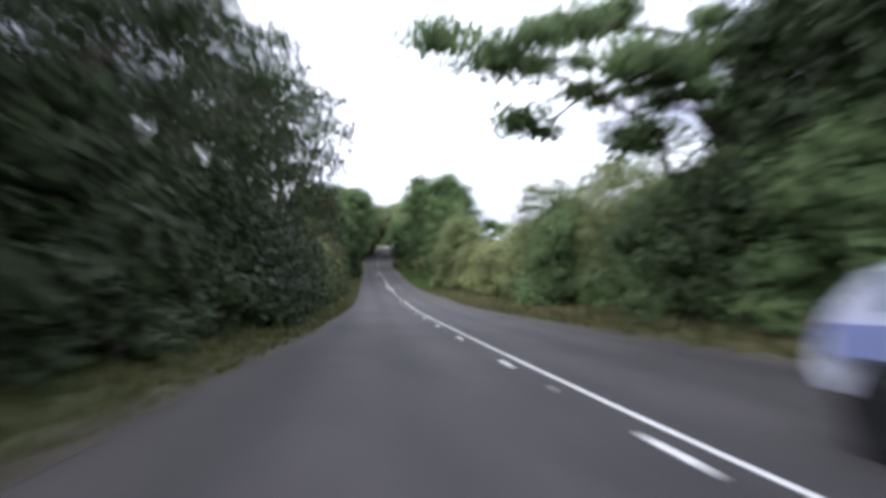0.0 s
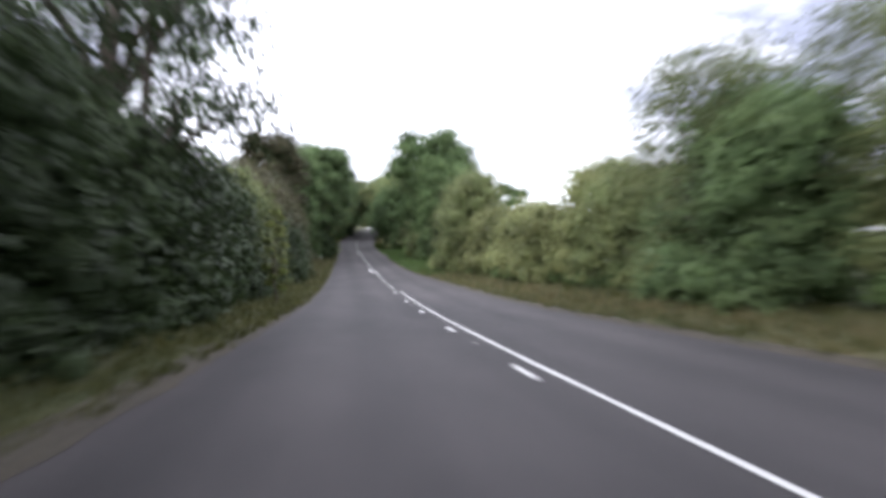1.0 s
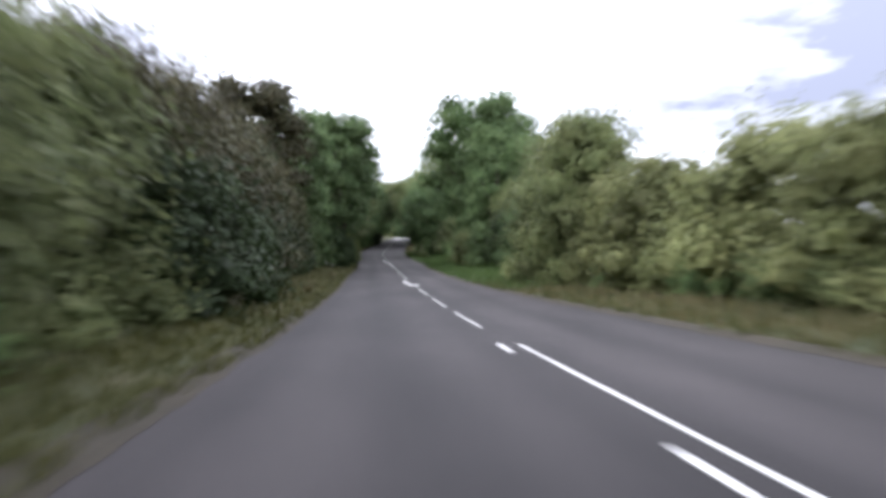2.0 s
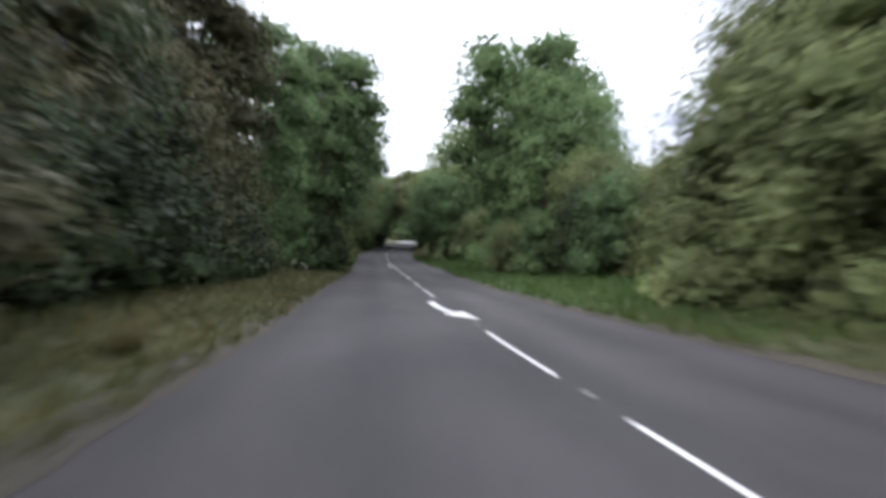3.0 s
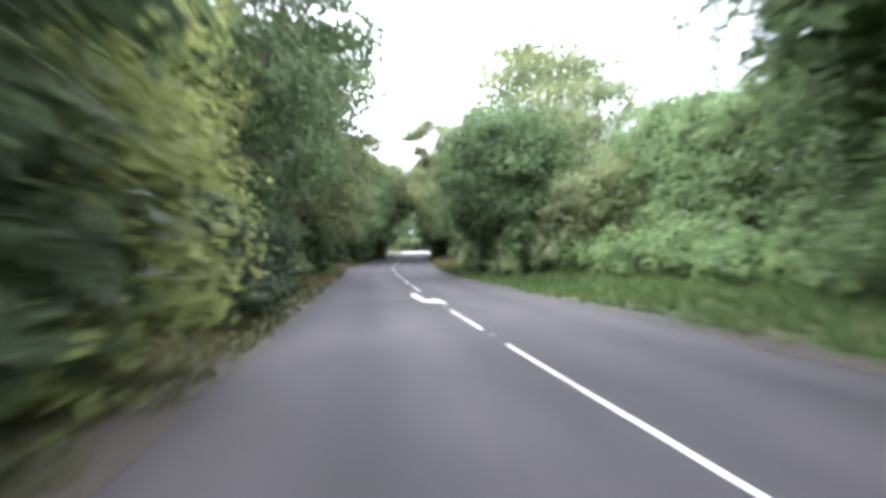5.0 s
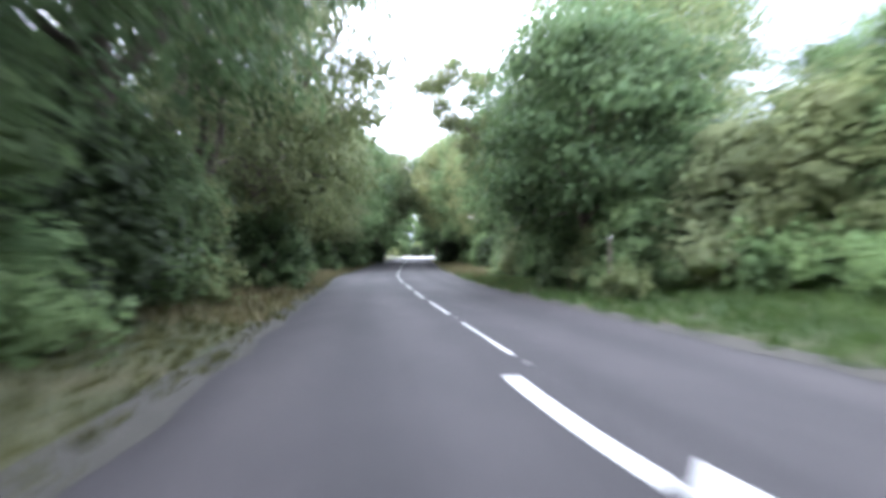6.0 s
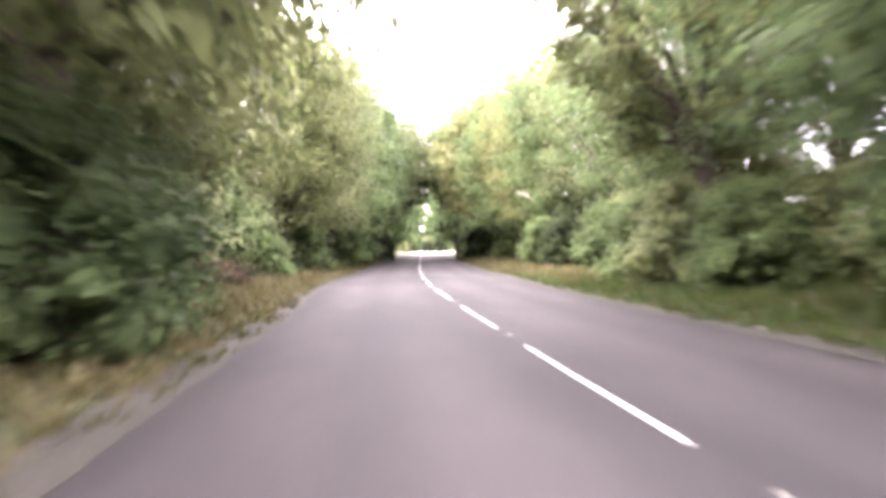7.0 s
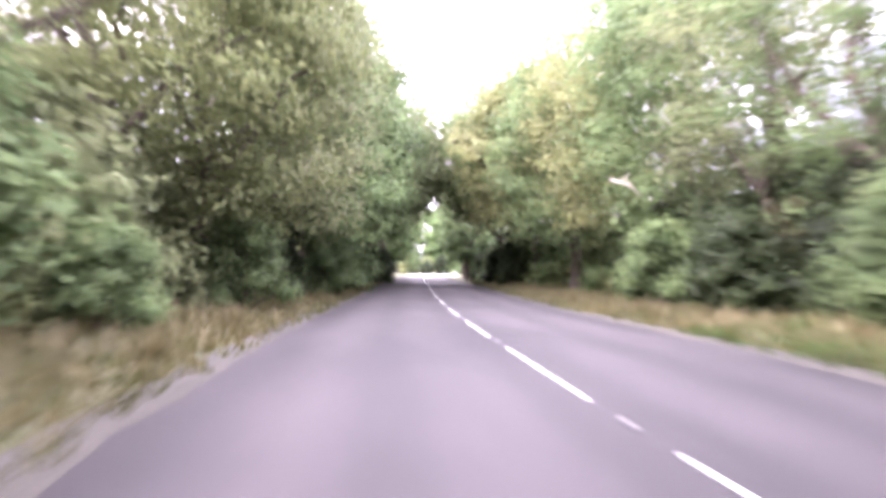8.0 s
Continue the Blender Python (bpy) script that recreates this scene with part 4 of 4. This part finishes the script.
def dead_branch(y, off, height, reach, seed):
    """A bare fallen bough caught among the twigs of a tree, with two side twigs."""
    g = np.random.default_rng(seed)
    bough = new("dead_branch")
    x = road_x(y) + off
    a, b = np.array([0.0, 0.0, 0.0]), np.array(reach)
    lp = bent(a, b, 0.12, 7, g)
    V, F = tube(lp, [0.07, 0.065, 0.06, 0.05, 0.04, 0.03, 0.012], 7)
    child("bough", mesh_from("dead_bough", V, F, [pale_wood], smooth=True), bough)
    for k, d in ((2, (0.35, 0.1, 0.5)), (4, (-0.2, 0.15, 0.45))):
        V, F = tube(bent(lp[k], lp[k] + np.array(d), 0.03, 4, g), [0.03, 0.022, 0.014, 0.006], 5)
        child("twig", mesh_from("dead_twig", V, F, [pale_wood], smooth=True), bough)
    bough.location = (x, y, ground_z(x, y) + height)
    return tagged(bough, "bleached bare dead branch caught in a tree", "branch", "dead branches in the trees")


dead_branch(170.0, 6.4, 5.0, (1.1, -0.3, -0.7), 81)
dead_branch(164.0, -7.0, 5.2, (0.15, 0.1, 1.4), 82)
dead_branch(160.0, -10.0, 5.4, (0.1, 0.2, 1.6), 83)


def umbel(y, off, height, seed):
    """A tall stalk with a flat head of small white florets on rays."""
    g = np.random.default_rng(seed)
    plant_ob = new("cow_parsley")
    x = road_x(y) + off
    sp = bent((0, 0, -0.05), (g.normal(0, 0.06), g.normal(0, 0.06), height), 0, 5, g)
    V, F = tube(sp, [0.012, 0.011, 0.009, 0.008, 0.006], 6)
    child("stalk", mesh_from("umbel_stalk", V, F, [umbel_dry], smooth=True), plant_ob)
    V, F, base = [], [], 0
    for k in range(14):
        w = 2.399 * k
        r = 0.08 * math.sqrt((k + 0.5) / 14)
        tip = np.array(sp[-1]) + np.array([r * math.cos(w), r * math.sin(w), 0.10 - 1.6 * r * r])
        v, f = tube([sp[-1], tip], [0.004, 0.003], 4)
        V += v
        F += [tuple(i + base for i in q) for q in f]
        base += len(v)
        v, f = tube([tip, tip + np.array([0, 0, 0.012])], [0.018, 0.013], 6)
        V += v
        F += [tuple(i + base for i in q) for q in f]
        base += len(v)
    child("flower_head", mesh_from("umbel_head", V, F, [umbel_white]), plant_ob, "flat white flower head")
    plant_ob.location = (x, y, ground_z(x, y))
    return tagged(plant_ob, "tall white-flowered cow parsley on the grass verge", "wildflower", "cow parsley on the verge")


for i, (y, off, h) in enumerate(((91.9, -5.25, 0.62), (92.5, -5.05, 0.5), (91.3, -5.55, 0.8))):
    umbel(y, off, h, 900 + i)


def stone(y, off, size, mat, label, seed):
    bm = bmesh.new()
    bmesh.ops.create_icosphere(bm, subdivisions=2, radius=size)
    for v in bm.verts:
        v.co *= 1 + 0.25 * noise.noise(v.co / size * 1.3 + Vector((seed, 0, 0)))
        v.co.z *= 0.65
    me = bpy.data.meshes.new("stone")
    bm.to_mesh(me)
    bm.free()
    me.materials.append(mat)
    ob = new("stone", me)
    x = road_x(y) + off
    ob.location = (x, y, ground_z(x, y) + size * 0.4)
    return tagged(ob, label, "stone", "stones at the road edge")


stone(135.2, 3.75, 0.10, stone_grey, "dark grey stone at the edge of the road", 1)
stone(139.5, 3.8, 0.06, pale_stone, "small pale stone at the edge of the road", 2)
stone(41.4, -5.0, 0.05, pale_stone, "small pale stone on the grass verge", 3)
stone(38.6, -5.1, 0.05, pale_stone, "small pale stone on the grass verge", 4)


def straw_clump(y, off, seed):
    """A leaning clump of long bleached grass, fanned out from its root."""
    g = np.random.default_rng(seed)
    k = 160
    a, r, ln = g.uniform(0, 6.283, k), g.uniform(0, 0.10, k), g.uniform(0.35, 0.75, k)
    lean = g.uniform(0.2, 0.75, k)
    root = np.stack([r * np.cos(a), r * np.sin(a), np.full(k, -0.03)], 1)
    side = np.stack([-np.sin(a), np.cos(a), np.zeros(k)], 1) * 0.010
    tip = root + np.stack([np.cos(a) * lean + 0.25, np.sin(a) * lean, np.sqrt(1 - 0.8 * lean ** 2)], 1) * ln[:, None]
    V = np.stack([root - side, root + side, tip], 1).reshape(-1, 3)
    ob = new("straw_clump", mesh_from("straw_clump", V, np.arange(k * 3).reshape(k, 3), [GRASS["dry"]]))
    x = road_x(y) + off
    ob.location = (x, y, ground_z(x, y))
    return tagged(ob, "clump of long bleached grass leaning on the verge", "grass clump", "grass clumps on the verge")


for i, (y, off) in enumerate(((18.0, 5.4), (29.5, 5.6), (46.5, 5.3), (155.0, -4.9), (160.0, -5.2), (163.5, 5.3), (172.0, 5.4), (133.0, -4.6), (70.5, -4.9), (84.0, -4.7))):
    straw_clump(y, off, 950 + i)

# ---------------------------------------------------------------- oncoming car
car_paint = plain("pale_blue_white_paint", (0.84, 0.87, 1.0), 0.22, 0.0, 0.6)
# Bluish base colour puts reflected sky into the glass.
car_glass = plain("sky_tinted_glass", (0.16, 0.17, 0.30), 0.06, 0.0, 0.5)
car_black = plain("black_plastic", (0.025, 0.025, 0.027), 0.55)
rubber = plain("tyre_rubber", (0.02, 0.02, 0.02), 0.85)
alloy = plain("grey_wheel_metal", (0.45, 0.45, 0.47), 0.35, 0.9)
lamp_lens = plain("headlamp_lens", (0.75, 0.78, 0.82), 0.12, 0.0, 0.5)
amber = plain("amber_lens", (0.55, 0.20, 0.03), 0.2)
blue_band = plain("reflected_sky_band", (0.42, 0.48, 0.85), 0.25, 0.0, 0.6)
red_lens = plain("red_lamp_lens", (0.40, 0.03, 0.03), 0.2)
plate_mat = plain("number_plate_white", (0.7, 0.7, 0.66), 0.4)

car = new("car")


def profile_body(bm, prof, half_w, inset):
    """Side profile (y, z, tuck) swept across the width, narrowing where tuck is larger."""
    rows = []
    for u in (-1, -0.94, -0.8, -0.4, 0, 0.4, 0.8, 0.94, 1):
        rows.append([bm.verts.new((u * (half_w - tk * inset) , y + (0.10 * u * u if y < 1 else -0.05 * u * u), z - 0.03 * (abs(u) > 0.9) * (z > 0.8))) for y, z, tk in prof])
    k = len(prof)
    for a, b in zip(rows, rows[1:]):
        for i in range(k):
            bm.faces.new((a[i], a[(i + 1) % k], b[(i + 1) % k], b[i]))
    bm.faces.new(rows[0])
    bm.faces.new(rows[-1][::-1])
    bmesh.ops.recalc_face_normals(bm, faces=bm.faces[:])


bm = bmesh.new()
profile_body(bm, [(0.0, 0.44, 0.2), (-0.04, 0.58, 0.0), (0.06, 0.72, 0.1), (0.28, 0.82, 0.2), (1.05, 0.97, 0.4), (1.45, 1.23, 0.9), (1.85, 1.46, 1.4), (2.3, 1.54, 1.6),
                  (3.2, 1.53, 1.6), (3.72, 1.42, 1.5), (4.02, 1.20, 1.1), (4.18, 0.92, 0.4), (4.22, 0.62, 0.1), (4.12, 0.46, 0.3), (2.2, 0.44, 0.2)], 0.87, 0.09)
part("body", bm, car_paint, car)


def box_part(name, size, at, mat, parent, bev=0.02, rot=(0, 0, 0), label=""):
    bm = bmesh.new()
    bmesh.ops.create_cube(bm, size=1)
    bmesh.ops.scale(bm, vec=size, verts=bm.verts)
    bmesh.ops.bevel(bm, geom=bm.edges[:], offset=bev, segments=2, affect="EDGES")
    ob = part(name, bm, mat, parent, label)
    ob.location, ob.rotation_euler = at, rot
    return ob


slope = math.atan2(0.46, 0.80)
box_part("windscreen", (1.36, 0.88, 0.03), (0, 1.45, 1.24), car_glass, car, 0.012, (slope, 0, 0))
# Black underside and sills, also holding the shade below the car.
box_part("underbody", (1.60, 3.9, 0.24), (0, 2.1, 0.36), car_black, car, 0.05)
box_part("bumper", (1.66, 0.16, 0.20), (0, 0.06, 0.42), car_black, car, 0.05)
box_part("grille", (0.86, 0.06, 0.10), (0, -0.03, 0.58), car_black, car, 0.02)
box_part("number_plate", (0.52, 0.02, 0.11), (0, -0.035, 0.43), plate_mat, car, 0.004)
for s in (-1, 1):
    hl = box_part("headlamp", (0.30, 0.20, 0.20), (s * 0.64, 0.12, 0.62), lamp_lens, car, 0.05, (0.35, 0, s * 0.28))
    box_part("indicator", (0.09, 0.06, 0.12), (s * 0.12, 0.03, -0.01), amber, hl, 0.02)
    box_part("side_window", (0.03, 0.90, 0.34), (s * 0.775, 2.12, 1.22), car_glass, car, 0.012, (0, s * -0.10, 0))
    box_part("rear_side_window", (0.03, 0.85, 0.30), (s * 0.780, 3.06, 1.23), car_glass, car, 0.012, (0, s * -0.10, 0))
    # Blue band added to hold the sky reflection of the side windows.
    box_part("side_band", (0.02, 2.5, 0.26), (s * 0.868, 2.75, 0.86), blue_band, car, 0.006, (0, 0, 0), "pale blue band, sky reflection put into its colour")
    box_part("rear_lamp", (0.07, 0.06, 0.26), (s * 0.78, 4.12, 0.88), red_lens, car, 0.02)
    box_part("door_mirror", (0.20, 0.12, 0.18), (s * 0.95, 1.32, 0.98), car_black, car, 0.04)
    box_part("door_handle", (0.03, 0.16, 0.03), (s * 0.880, 2.50, 0.93), car_black, car, 0.008)
    for yw in (0.78, 3.45):
        arch = bmesh.new()
        bmesh.ops.create_cone(arch, cap_ends=True, segments=28, radius1=0.40, radius2=0.40, depth=0.10)
        bmesh.ops.rotate(arch, verts=arch.verts, cent=(0, 0, 0), matrix=Matrix.Rotation(radians(90), 3, "Y"))
        ao = part("wheel_arch", arch, car_black, car)
        ao.location = (s * 0.832, yw, 0.35)
        wb = bmesh.new()
        prof = [(-0.09, 0.20), (-0.10, 0.28), (-0.07, 0.315), (0.07, 0.315), (0.10, 0.28), (0.09, 0.20)]
        rings = []
        for k in range(28):
            a = 2 * math.pi * k / 28
            rings.append([wb.verts.new((x, r * math.cos(a), r * math.sin(a))) for x, r in prof])
        for k in range(28):
            a, b = rings[k], rings[(k + 1) % 28]
            for i in range(len(prof)):
                wb.faces.new((a[i], a[(i + 1) % len(prof)], b[(i + 1) % len(prof)], b[i]))
        bmesh.ops.recalc_face_normals(wb, faces=wb.faces[:])
        tyre = part("tyre", wb, rubber, car)
        tyre.location = (s * 0.80, yw, 0.315)
        rb = bmesh.new()
        bmesh.ops.create_cone(rb, cap_ends=True, segments=24, radius1=0.205, radius2=0.19, depth=0.14)
        bmesh.ops.rotate(rb, verts=rb.verts, cent=(0, 0, 0), matrix=Matrix.Rotation(radians(90), 3, "Y"))
        bmesh.ops.inset_individual(rb, faces=[f for f in rb.faces if len(f.verts) > 6], thickness=0.03, depth=-0.03)
        part("rim", rb, alloy, tyre)
car_y = 2.45
car.matrix_basis = pose(road_x(car_y) + 2.0, car_y, road_z(car_y) - 0.02, -3.4, 0, 0)
tagged(car, "pale blue-white car standing in the opposite lane", "car")
